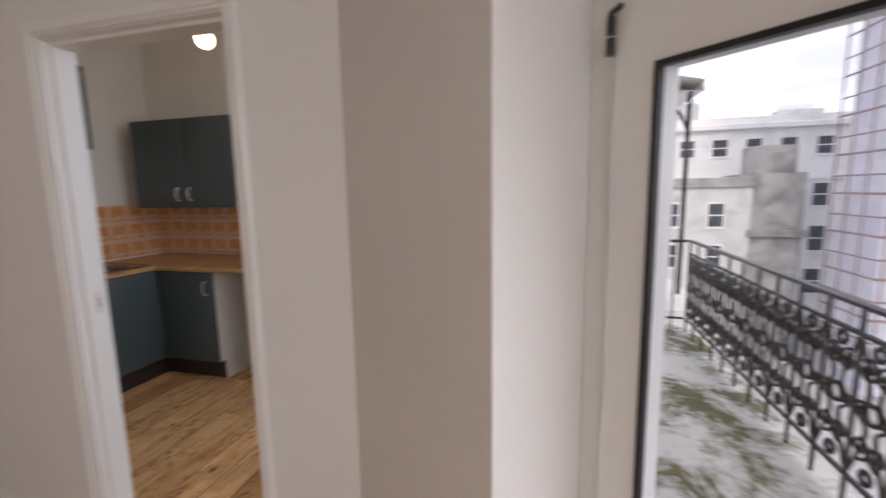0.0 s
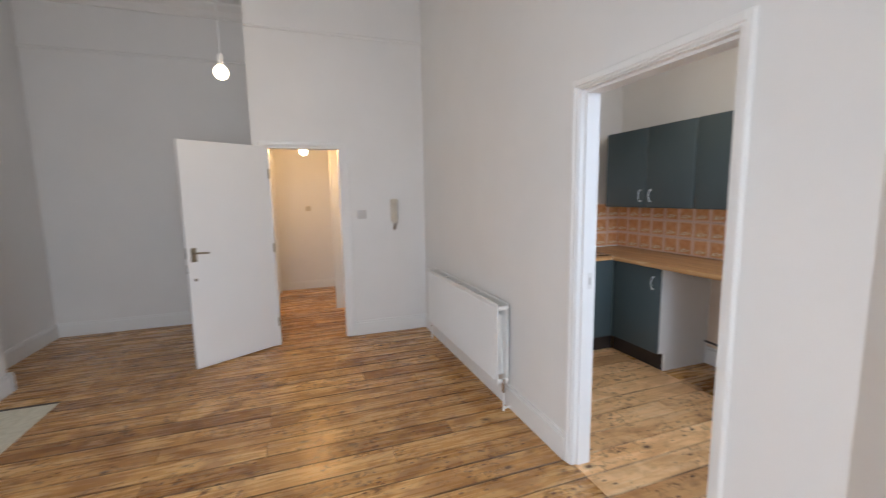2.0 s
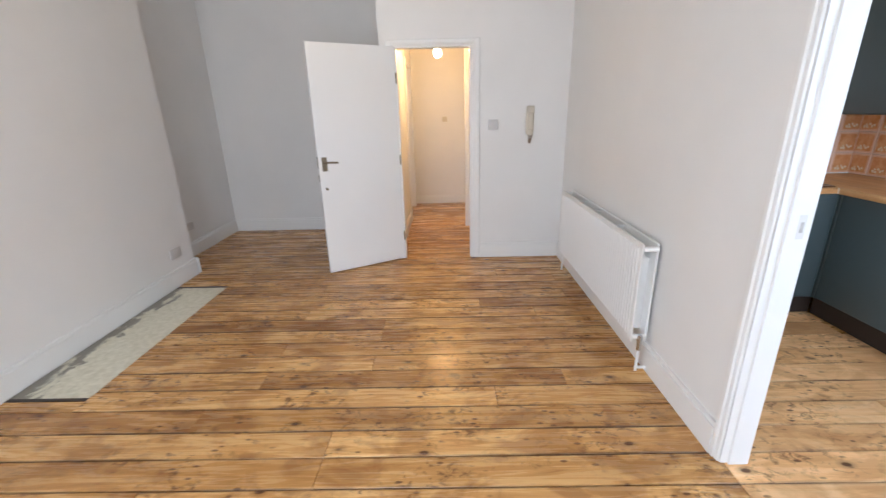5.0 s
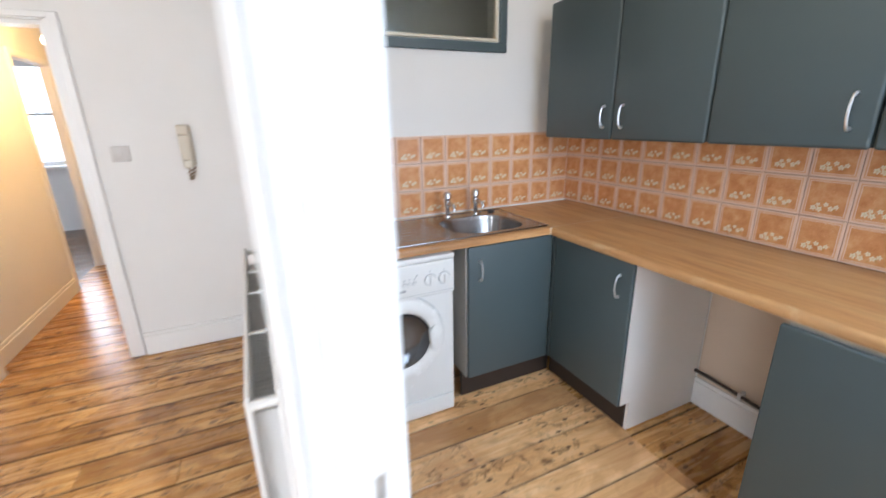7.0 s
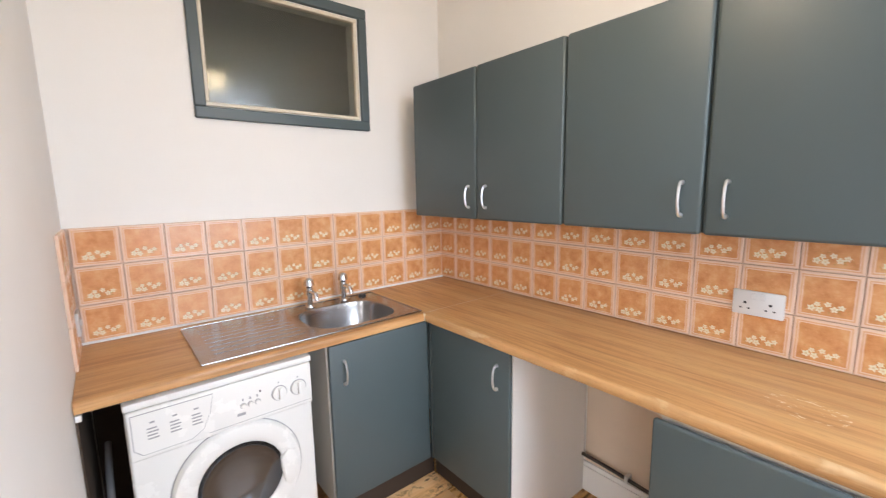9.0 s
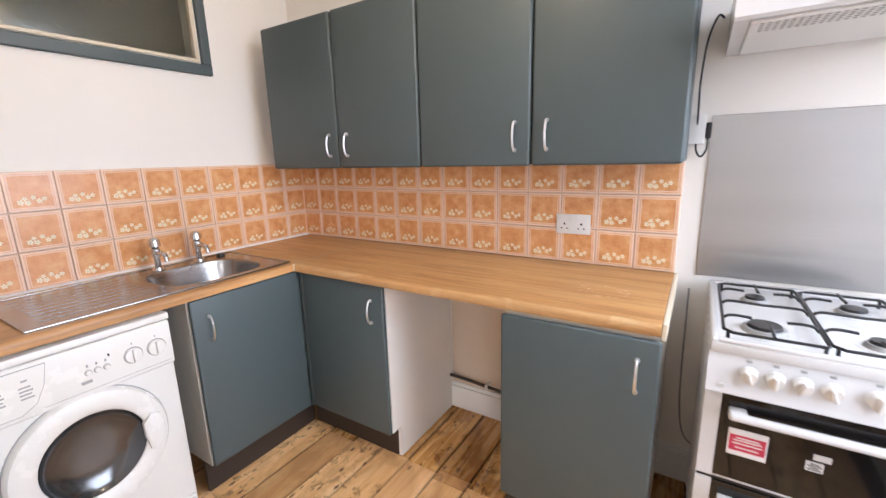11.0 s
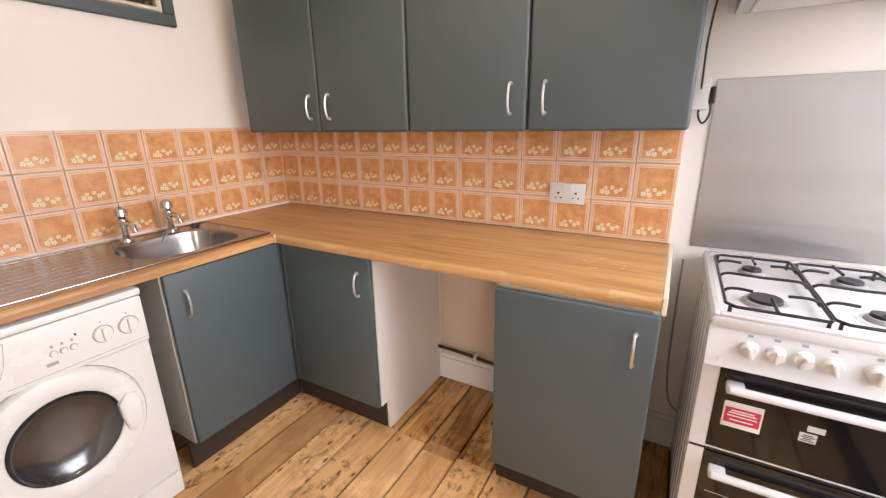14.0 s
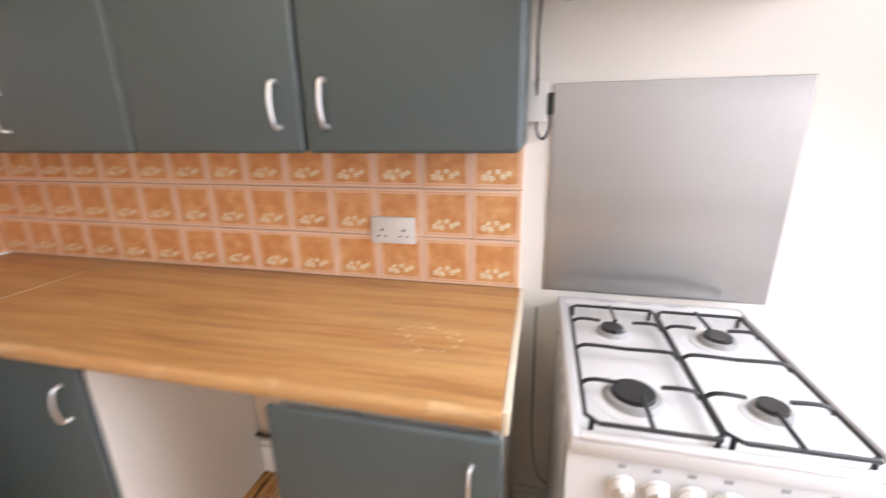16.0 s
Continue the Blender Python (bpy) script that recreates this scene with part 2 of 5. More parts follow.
def steel(name, along, rough=0.28, colour=(0.60, 0.60, 0.60), brushed=0.0):
    m = Nodes(name, rough, 1.0)
    sc = (0.03, 1, 1) if along == "x" else (1, 0.03, 1)
    g = m.noise(m.mapped(sc), 260, 3, 0.6)
    w = m.noise(m.coord, 4.5, 4, 0.6)
    m.base(m.mix(g, tuple(c * 0.86 for c in colour), colour))
    m.rough(m.math("ADD", m.math("MULTIPLY_ADD", g, 0.12, rough - 0.06), m.math("MULTIPLY_ADD", w, 0.10, -0.05)))
    m.bump(m.math("ADD", g, m.math("MULTIPLY", w, 4.0)), 0.05 if brushed else 0.015, 0.001)
    if brushed:
        # Soft horizontal reflections, painted into the sheet's colour as bands.
        reflection_band = m.noise(m.mapped((0.05, 1, 1)), 3.2, 2, 0.5)
        tint = m.ramp(reflection_band, [(0.35, tuple(c * 0.82 for c in colour)), (0.66, tuple(c * 1.10 for c in colour))])
        m.base(m.mix(m.math("MULTIPLY", g, 0.4), tint, tuple(c * 0.9 for c in colour)))
        m.rough(m.math("MULTIPLY_ADD", g, 0.06, rough))
        # the thin sheet buckles along its foot
        foot = m.ramp(m.math("SUBTRACT", m.split()[2], 0.90), [(0.0, 1.0), (0.06, 0.9), (0.24, 0.0)])
        wave = m.noise(m.mapped((0.16, 1, 1.5), None, (0, 0.06, 0)), 9.0, 1, 0.4, 0.3)
        m.bump(m.math("ADD", m.math("MULTIPLY", g, 0.02), m.math("MULTIPLY", foot, wave)), 0.9, 0.008)
        tan = m.tree.nodes.new("ShaderNodeTangent")
        tan.direction_type, tan.axis = "RADIAL", "Z"
        m.tree.links.new(tan.outputs[0], m.bsdf.inputs["Tangent"])
        m.bsdf.inputs["Anisotropic"].default_value = brushed
    return m.mat


def stained(name, light, dark, scale, lo, hi, rough=0.8, lump=0.3):
    m = Nodes(name, rough)
    a = m.noise(m.coord, scale, 6, 0.65, 0.6)
    b = m.noise(m.coord, scale * 9, 4, 0.6)
    f = m.ramp(m.math("MULTIPLY_ADD", b, 0.25, m.math("SUBTRACT", a, 0.125)), [(lo, 0.0), (hi, 1.0)])
    m.base(m.mix(f, dark, light))
    m.bump(m.math("ADD", a, m.math("MULTIPLY", b, 0.5)), lump, 0.004)
    return m.mat


def glass(name, tint=(1, 1, 1), rough=0.0, ripple=0.0):
    m = Nodes(name, rough, 0.0, tint)
    m.bsdf.inputs["Transmission Weight"].default_value = 1.0
    m.bsdf.inputs["IOR"].default_value = 1.45
    if ripple:
        m.bump(m.noise(m.coord, 70, 2, 0.5), ripple, 0.003)
    return m.mat


def glow(name, colour, strength):
    m = Nodes(name, 0.3, 0.0, colour)
    m.bsdf.inputs["Emission Color"].default_value = (*colour, 1)
    m.bsdf.inputs["Emission Strength"].default_value = strength
    return m.mat


WALL = paint("wall_paint", (0.80, 0.788, 0.77), 0.62, 0.045, 0.16)
WALLK = paint("kitchen_wall_paint", (0.83, 0.795, 0.745), 0.6, 0.04, 0.2)
BUFF = paint("buff_wall", (0.68, 0.55, 0.43), 0.8, 0.12, 0.3, 40)
CEIL = paint("ceiling_paint", (0.80, 0.78, 0.75), 0.7, 0.05, 0.12)
GLOSS = paint("gloss_white_paint", (0.82, 0.815, 0.80), 0.34, 0.03, 0.10, 35)
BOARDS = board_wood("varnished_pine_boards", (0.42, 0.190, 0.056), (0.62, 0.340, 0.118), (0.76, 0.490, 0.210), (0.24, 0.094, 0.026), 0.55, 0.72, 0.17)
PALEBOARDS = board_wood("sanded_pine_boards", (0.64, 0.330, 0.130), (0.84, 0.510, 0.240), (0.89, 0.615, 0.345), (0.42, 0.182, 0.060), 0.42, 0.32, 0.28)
SUB = plain("under_floor", (0.012, 0.009, 0.007), 0.9)
TEAL = paint("teal_laminate", (0.067, 0.091, 0.096), 0.44, 0.05, 0.05, 160)
PLINTH = plain("brown_plinth", (0.035, 0.023, 0.018), 0.5)
CARCASS = paint("white_chipboard", (0.76, 0.74, 0.71), 0.42, 0.04, 0.05, 120)
TOPX, TOPY = laminate("oak_laminate_long", "x"), laminate("oak_laminate_return", "y")
CREAM = plain("cream_edging", (0.68, 0.60, 0.47), 0.45)
TILE = daisy_tile()
GROUT = plain("grout", (0.60, 0.47, 0.38), 0.8)
STEEL = steel("brushed_splashback", "x", 0.30, (0.44, 0.435, 0.43), 0.85)
SINK = steel("sink_steel", "y", 0.24, (0.37, 0.36, 0.355))
CHROME = plain("chrome", (0.62, 0.62, 0.62), 0.16, 1.0, 0.03)
SATIN = plain("satin_chrome", (0.74, 0.74, 0.75), 0.34, 1.0, 0.04)
BRASS = plain("worn_brass", (0.24, 0.20, 0.14), 0.35, 1.0, 0.15)
ENAMEL = plain("white_enamel", (0.64, 0.64, 0.645), 0.2, 0.0, 0.02)
WHITEGOODS = plain("washer_white_enamel", (0.78, 0.765, 0.73), 0.26, 0.0, 0.02)
PLASTIC = plain("white_plastic", (0.70, 0.69, 0.67), 0.38, 0.0, 0.04)
IVORY = plain("ivory_plastic", (0.60, 0.55, 0.46), 0.42, 0.0, 0.05)
AGED = plain("aged_plastic", (0.58, 0.56, 0.54), 0.4)
GREYP = plain("grey_plastic", (0.34, 0.34, 0.34), 0.45)
BLACKGLASS = plain("black_oven_glass", (0.010, 0.009, 0.009), 0.06, 0.0, 0.1)
BLACK = plain("black_enamel", (0.014, 0.014, 0.015), 0.35)
CABLE = plain("black_cable", (0.02, 0.02, 0.02), 0.5)
GREYCABLE = plain("grey_cable", (0.30, 0.29, 0.28), 0.5)
STRIKE = plain("painted_strike_plate", (0.46, 0.44, 0.41), 0.4, 0.4, 0.3, 60)
GAPSHADE = plain("brown_gap_shade", (0.055, 0.034, 0.020), 0.7, 0.0, 0.25)
RED = plain("red_sticker", (0.55, 0.03, 0.07), 0.4)
PAPER = plain("white_sticker", (0.75, 0.74, 0.73), 0.5)
IRON = plain("black_iron", (0.012, 0.012, 0.013), 0.34)
CLEAR = glass("window_glass")
DRUM = plain("washer_door_glass", (0.13, 0.132, 0.138), 0.16, 0.8, 0.25, 9)
REEDED = glass("obscured_glass", (0.75, 0.78, 0.72), 0.03, 0.16)


def hearth_cement():
    """Pale screed, ragged and grey along the chimney breast."""
    m = Nodes("hearth_cement", 0.85)
    x, y, z = m.split()
    a = m.noise(m.mapped((1, 2.2, 1)), 3.6, 6, 0.65, 0.5)
    b = m.noise(m.coord, 26, 4, 0.6)
    ragged = m.math("ADD", m.math("SUBTRACT", -5.39, y), m.math("MULTIPLY_ADD", a, 0.55, -0.30))
    f = m.ramp(m.math("MULTIPLY_ADD", ragged, 6.0, 0.5), [(0.40, 0.0), (0.56, 1.0)])
    pale = m.mix(m.ramp(b, [(0.35, 0.0), (0.65, 1.0)]), (0.60, 0.56, 0.43), (0.74, 0.70, 0.57))
    m.base(m.mix(f, pale, (0.27, 0.25, 0.21)))
    m.bump(m.math("ADD", m.math("MULTIPLY", b, 0.6), m.math("SUBTRACT", a, f)), 0.5, 0.006)
    return m.mat


HEARTH = hearth_cement()
BULB = glow("lit_bulb", (1.0, 0.80, 0.50), 28.0)


# ---------------------------------------------------------------- helpers for shapes
def add_box(bm, lo, hi, bevel=0.0, seg=2):
    g = bmesh.ops.create_cube(bm, size=1.0)
    vs = g["verts"]
    for v in vs:
        v.co = Vector([lo[i] if v.co[i] < 0 else hi[i] for i in range(3)])
    if bevel:
        edges = list({e for v in vs for e in v.link_edges})
        bmesh.ops.bevel(bm, geom=edges, offset=bevel, segments=seg, affect="EDGES", profile=0.5)
    return bm


def box(lo, hi, bevel=0.0, seg=2):
    return add_box(bmesh.new(), lo, hi, bevel, seg)


def boxes(*pairs, bevel=0.0):
    bm = bmesh.new()
    for lo, hi in pairs:
        add_box(bm, lo, hi, bevel)
    return bm


def add_rod(bm, a, b, r, n=12, r2=None):
    """A round bar from a to b."""
    a, b = Vector(a), Vector(b)
    q = (b - a).to_track_quat("Z", "Y").to_matrix().to_4x4()
    bmesh.ops.create_cone(bm, cap_ends=True, segments=n, radius1=r, radius2=r if r2 is None else r2, depth=(b - a).length,
                          matrix=Matrix.Translation((a + b) / 2) @ q)
    return bm


def add_tube(bm, pts, r, n=8):
    """A bent round bar through the points."""
    pts = [Vector(p) for p in pts]
    rings = []
    side = None
    for i, p in enumerate(pts):
        d = (pts[min(i + 1, len(pts) - 1)] - pts[max(i - 1, 0)]).normalized()
        if side is None:
            side = d.orthogonal().normalized()
        side = (side - d * side.dot(d)).normalized()
        other = d.cross(side)
        rings.append([bm.verts.new(p + r * (math.cos(a) * side + math.sin(a) * other)) for a in (2 * math.pi * k / n for k in range(n))])
    for r0, r1 in zip(rings, rings[1:]):
        for k in range(n):
            bm.faces.new((r0[k], r0[(k + 1) % n], r1[(k + 1) % n], r1[k]))
    bm.faces.new(list(reversed(rings[0])))
    bm.faces.new(rings[-1])
    return bm


def curve(points, steps=6):
    """Smooth points through the given ones."""
    pts = [Vector(p) for p in points]
    out = []
    for i in range(len(pts) - 1):
        p0, p1, p2, p3 = pts[max(i - 1, 0)], pts[i], pts[i + 1], pts[min(i + 2, len(pts) - 1)]
        for s in range(steps):
            t = s / steps
            out.append(0.5 * (2 * p1 + (p2 - p0) * t + (2 * p0 - 5 * p1 + 4 * p2 - p3) * t * t + (3 * p1 - p0 - 3 * p2 + p3) * t ** 3))
    return out + [pts[-1]]


def add_prism(bm, outline, z0, z1):
    """An upright block over a plan outline, counter-clockwise."""
    lo = [bm.verts.new((x, y, z0)) for x, y in outline]
    hi = [bm.verts.new((x, y, z1)) for x, y in outline]
    n = len(lo)
    for k in range(n):
        bm.faces.new((lo[k], lo[(k + 1) % n], hi[(k + 1) % n], hi[k]))
    bm.faces.new(hi)
    bm.faces.new(list(reversed(lo)))
    return bm


def add_loft(bm, rings, close=True):
    """Skin over rings of equal count; the last ring may be filled."""
    rr = [[bm.verts.new(p) for p in ring] for ring in rings]
    n = len(rr[0])
    for r0, r1 in zip(rr, rr[1:]):
        for k in range(n):
            bm.faces.new((r0[k], r0[(k + 1) % n], r1[(k + 1) % n], r1[k]))
    if close:
        bm.faces.new(rr[-1])
    return bm


def part(name, bm, material, parent=None, label="", smooth=False):
    """Links a bmesh as one mesh object, under a thing or a part where one is given."""
    bmesh.ops.recalc_face_normals(bm, faces=bm.faces)
    me = bpy.data.meshes.new(name)
    bm.to_mesh(me)
    bm.free()
    me.materials.append(material)
    if smooth:
        for p in me.polygons:
            p.use_smooth = True
        me.set_sharp_from_angle(angle=radians(38))
    ob = new(name, me)
    if parent is not None:
        ob.parent = parent
        bpy.context.view_layer.update()
        ob.matrix_parent_inverse = parent.matrix_world.inverted()
    return tagged(ob, label)


def thing(name, base, label, category, group=""):
    ob = new(name)
    ob.empty_display_size = 0.05
    ob.location = base
    bpy.context.view_layer.update()
    return tagged(ob, label, category, group)


def structure(name, bm, material, label="", category="", smooth=False):
    return tagged(part(name, bm, material, None, "", smooth), label, category, "", "structure")


# ---------------------------------------------------------------- the plan
H = 3.75                      # living room and kitchen ceiling
PY0, PY1 = -1.948, -1.846     # partition: living face, kitchen face
DX0, DX1, DH = 1.833, 2.612, 1.985   # kitchen doorway
WX = -2.01                    # alcove back wall
LX = -0.804                   # lobby face with the hall door
LY = -3.646                   # lobby side face
HD0, HD1, HH = -3.52, -2.825, 1.985   # hall doorway
BX, BE, BY, AY = -0.485, 1.78, -5.492, -5.838   # chimney breast and alcoves
AX = 2.981                    # where the bay starts
UX, UY = 0.733, -0.680        # along the bay's canted side, outward
NX, NY = 0.680, 0.733         # its outward normal
LEN = 2.05


def cant(s, n, mirror=False):
    """Plan point s metres along the canted side, n metres outward."""
    x, y = AX + UX * s + NX * n, PY0 + UY * s + NY * n
    return (x, PY0 + BY - y) if mirror else (x, y)


structure("wall_partition", boxes(((LX, PY0, 0), (DX0, PY1, H)), ((DX1, PY0, 0), (AX, PY1, H)), ((DX0, PY0, DH), (DX1, PY1, H))),
          WALL, "white painted partition wall with a doorway to the kitchen", "wall")
structure("wall_kitchen_north", box((-0.95, 0.0, -0.05), (3.3, 0.16, H)), WALLK, "cream white painted kitchen wall", "wall")
HY0, HY1, HZ0, HZ1 = -1.335, -0.565, 1.87, 2.39
structure("wall_sink", boxes(((-0.12, PY1, 0), (0, 0, HZ0)), ((-0.12, PY1, HZ1), (0, 0, H)), ((-0.12, PY1, HZ0), (0, HY0, HZ1)), ((-0.12, HY1, HZ0), (0, 0, HZ1))),
          WALLK, "cream white painted wall with an internal window over the sink", "wall")
structure("wall_cupboard", box((-0.95, PY1, 0), (LX, 0, H)), WALLK, "plain wall of the dark space behind the sink wall", "wall")
KW0, KW1, KWZ0, KWZ1 = -1.45, -0.0, 0.305, 2.75
structure("wall_kitchen_east", boxes(((2.97, PY1, 0), (3.3, KW0, H)), ((2.97, KW0, KWZ1), (3.3, KW1, H)), ((2.965, KW0, 0), (3.3, KW1, KWZ0))),
          WALLK, "cream white painted outer wall with a deep low window recess", "wall")
lobby = boxes(((LX - 0.11, PY0, 0), (LX, PY1, H)), ((LX - 0.11, HD1, 0), (LX, PY0, H)), ((LX - 0.11, LY, 0), (LX, HD0, H)), ((LX - 0.11, HD0, HH), (LX, HD1, H)))
structure("wall_lobby", lobby, WALL, "white painted lobby wall with the hall doorway", "wall")
structure("wall_lobby_side", boxes(((WX - 0.12, LY, 0), (LX - 0.11, -3.58, H)), ((-2.50, LY, 0), (WX - 0.12, -3.58, 2.6)), ((-3.475, LY, 2.02), (-2.50, -3.58, 2.6)),
                                   ((-3.475, LY, 0), (-3.25, -3.58, 2.02))), WALL, "white painted side wall of the lobby, with a doorway off the hall", "wall")
structure("wall_west", box((WX - 0.12, AY, 0), (WX, LY, H)), WALL, "white painted alcove wall", "wall")
structure("wall_south", boxes(((WX - 0.12, AY - 0.15, 0), (3.2, AY, H))), WALL, "white painted back wall of the alcoves", "wall")
structure("chimney_breast", box((BX, AY, 0), (BE, BY, H)), WALL, "white painted chimney breast with a blocked fireplace", "wall")
structure("wall_alcove_east", box((AX, AY, 0), (3.2, BY, H)), WALL, "white painted return wall beside the bay", "wall")
structure("wall_hall_end", box((-3.6, LY, 0), (-3.475, -2.6, 2.6)), WALL, "cream painted end wall of the hall", "wall")
structure("wall_hall_north", box((-3.475, -2.715, 0), (LX - 0.11, -2.6, 2.6)), WALL, "cream painted side wall of the hall", "wall")
structure("ceiling_hall", box((-3.6, LY, 2.5), (LX - 0.11, -2.6, 2.58)), CEIL, "white painted hall ceiling", "ceiling")
far = boxes(((-5.6, -7.0, 0), (-5.5, -4.95, 2.7)), ((-5.6, -4.1, 0), (-5.5, -3.4, 2.7)), ((-5.6, -4.95, 0), (-5.5, -4.1, 0.95)), ((-5.6, -4.95, 2.3), (-5.5, -4.1, 2.7)),
            ((-5.5, -7.1, 0), (WX - 0.12, -7.0, 2.7)), ((-5.5, -3.5, 0), (-3.6, -3.4, 2.7)))
structure("wall_far_room", far, WALL, "white painted walls of the room beyond the hall", "wall")
structure("ceiling_far_room", box((-5.6, -7.1, 2.7), (WX - 0.12, -3.4, 2.78)), CEIL, "white ceiling of the room beyond the hall", "ceiling")
structure("ceiling", box((WX - 0.12, AY - 0.15, H), (5.0, 0.16, H + 0.1)), CEIL, "high white painted ceiling", "ceiling")
FZ0, FZ1 = 0.06, 2.62         # bay windows: threshold and head
S0, S1 = 0.672, 1.82          # pier and window along the canted sides


def bay_side(name, mirror):
    bm = bmesh.new()

    def piece(s0, s1, z0, z1, n0=0.0, n1=0.30):
        pts = [cant(s0, n0, mirror), cant(s1, n0, mirror), cant(s1, n1, mirror), cant(s0, n1, mirror)]
        add_prism(bm, pts if not mirror else pts[::-1], z0, z1)
    piece(0, S0, -0.1, H)
    piece(S1, LEN + 0.28, -0.1, H)
    piece(S0, S1, FZ1, H)
    piece(S0, S1, -0.1, FZ0)
    return structure(name, bm, WALL, "white painted canted bay wall with a tall glazed door", "wall")


bay_side("wall_bay_north", False)
bay_side("wall_bay_south", True)
FX, FY1 = cant(LEN, 0)
FY0 = PY0 + BY - FY1
structure("wall_bay_front", boxes(((FX, FY0, FZ1), (FX + 0.3, FY1, H)), ((FX, FY0, -0.1), (FX + 0.3, FY1, FZ0))), WALL, "white painted front wall of the bay", "wall")

# skirting boards, architraves, cornice, picture rails
SK = 0.155


def skirting(name, runs, h=SK):
    bm = bmesh.new()
    for (x0, y0), (x1, y1) in runs:
        d = Vector((x1 - x0, y1 - y0, 0)).normalized()
        n = Vector((-d.y, d.x, 0))
        for t, z0, z1 in ((0.020, 0.0, h - 0.022), (0.013, h - 0.022, h)):
            a, b = Vector((x0, y0, 0)), Vector((x1, y1, 0))
            add_prism(bm, [(p.x, p.y) for p in (a, b, b + n * t, a + n * t)], z0 + 0.001, z1)
    return structure(name, bm, GLOSS, "white gloss painted skirting board", "skirting")


skirting("baseboard_partition", [((DX0 - 0.052, PY0), (LX, PY0))])
skirting("baseboard_pier", [((AX, PY0), (DX1 + 0.048, PY0))])
skirting("baseboard_lobby", [((LX, PY0), (LX, HD1 + 0.075)), ((LX, HD0 - 0.075), (LX, LY)), ((LX, LY), (WX, LY))])
skirting("baseboard_west", [((WX, LY), (WX, AY)), ((WX, AY), (BX, AY))])
skirting("baseboard_breast", [((BX - 0.02, AY), (BX - 0.02, BY + 0.02)), ((BX, BY), (BE, BY)), ((BE, BY), (BE, AY)), ((BE, AY), (AX, AY))])
skirting("baseboard_hall", [((-2.43, -3.58), (LX - 0.11, -3.58)), ((-3.475, -2.715), (-3.475, -3.58)), ((LX - 0.11, -2.715), (-3.475, -2.715))], 0.13)
skirting("baseboard_kitchen", [((2.965, 0.0), (1.09, 0.0))], 0.15)
skirting("baseboard_kitchen_partition", [((0.6, PY1), (DX0 - 0.09, PY1))], 0.15)


def trim_run(name, profile, runs, material, label, category):
    """A moulding: profile points are (out from wall, height)."""
    bm = bmesh.new()
    for (x0, y0), (x1, y1) in runs:
        d = Vector((x1 - x0, y1 - y0, 0)).normalized()
        n = Vector((-d.y, d.x, 0))
        ra = [bm.verts.new(Vector((x0, y0, z)) + n * o) for o, z in profile]
        rb = [bm.verts.new(Vector((x1, y1, z)) + n * o) for o, z in profile]
        m = len(profile)
        for k in range(m):
            bm.faces.new((ra[k], ra[(k + 1) % m], rb[(k + 1) % m], rb[k]))
        bm.faces.new(ra)
        bm.faces.new(rb[::-1])
    return structure(name, bm, material, label, category)


CORN = [(0, 3.52), (0.02, 3.52), (0.03, 3.55), (0.03, 3.60), (0.075, 3.645), (0.085, 3.66), (0.085, 3.68), (0.13, 3.69), (0.17, 3.72), (0.17, 3.749), (0, 3.749)]
trim_run("cornice", CORN, [((WX, LY), (WX, AY)), ((WX, AY), (BX, AY)), ((BX, AY), (BX, BY)), ((BX, BY), (BE, BY)), ((LX, LY), (WX, LY))], CEIL,
         "plain moulded plaster cornice", "cornice")
PIC = [(0, 3.05), (0.012, 3.055), (0.016, 3.07), (0.008, 3.08), (0, 3.08)]
trim_run("picture_rail", PIC, [((LX, PY0), (LX, LY)), ((WX, LY), (WX, AY))], WALL, "painted-over picture rail", "picture rail")


def architrave(name, axis, wall, side, a0, a1, top, w=0.085, wt=0.05, w1=None):
    """Door surround on one face: axis is the way the wall runs."""
    bm = bmesh.new()
    w1 = w if w1 is None else w1
    for t, inset, off in ((0.012, 0.0, 0.0), (0.020, 0.02, 0.003)):
        for lo, hi in (((a0 - w + off, off), (a0 - inset, top + wt - off)), ((a1 + inset, off), (a1 + w1 - off, top + wt - off)), ((a0 - inset, top + inset * 0.5), (a1 + inset, top + wt - off))):
            f0, f1 = sorted((wall + 0.0005 * side, wall + t * side))
            if axis == "x":
                add_box(bm, (lo[0], f0, lo[1]), (hi[0], f1, hi[1]), 0.004, 1)
            else:
                add_box(bm, (f0, lo[0], lo[1]), (f1, hi[0], hi[1]), 0.004, 1)
    return structure(name, bm, GLOSS, "white gloss painted moulded door surround", "architrave")


architrave("trim_kitchen_door", "x", PY0, -1, DX0 - 0.004, DX1, DH, 0.046, 0.046, 0.046)
bm = boxes(((DX0 - 0.095, PY1 + 0.0005, 0), (1.790, PY1 + 0.029, DH + 0.05)), ((1.7905, PY1 + 0.0005, 0), (DX0 + 0.0115, PY1 + 0.008, DH + 0.05)), ((DX1 - 0.0115, PY1 + 0.0005, 0), (DX1 + 0.075, PY1 + 0.008, DH + 0.05)), ((DX0 + 0.0115, PY1 + 0.0005, DH - 0.0175), (DX1 - 0.0115, PY1 + 0.008, DH + 0.05)), bevel=0.0015)
structure("trim_kitchen_side", bm, GLOSS, "white gloss painted door surround on the kitchen side", "architrave")
architrave("trim_hall_door", "y", LX, 1, HD0, HD1, HH, 0.07, 0.045)
architrave("trim_far_door", "x", -3.58, 1, -3.25, -2.50, 2.02, 0.07, 0.06)
structure("trim_hall_post", box((-2.06, -2.84, 0), (-2.0, -2.7, 2.2), 0.006), GLOSS, "white painted door post in the hall", "door post")
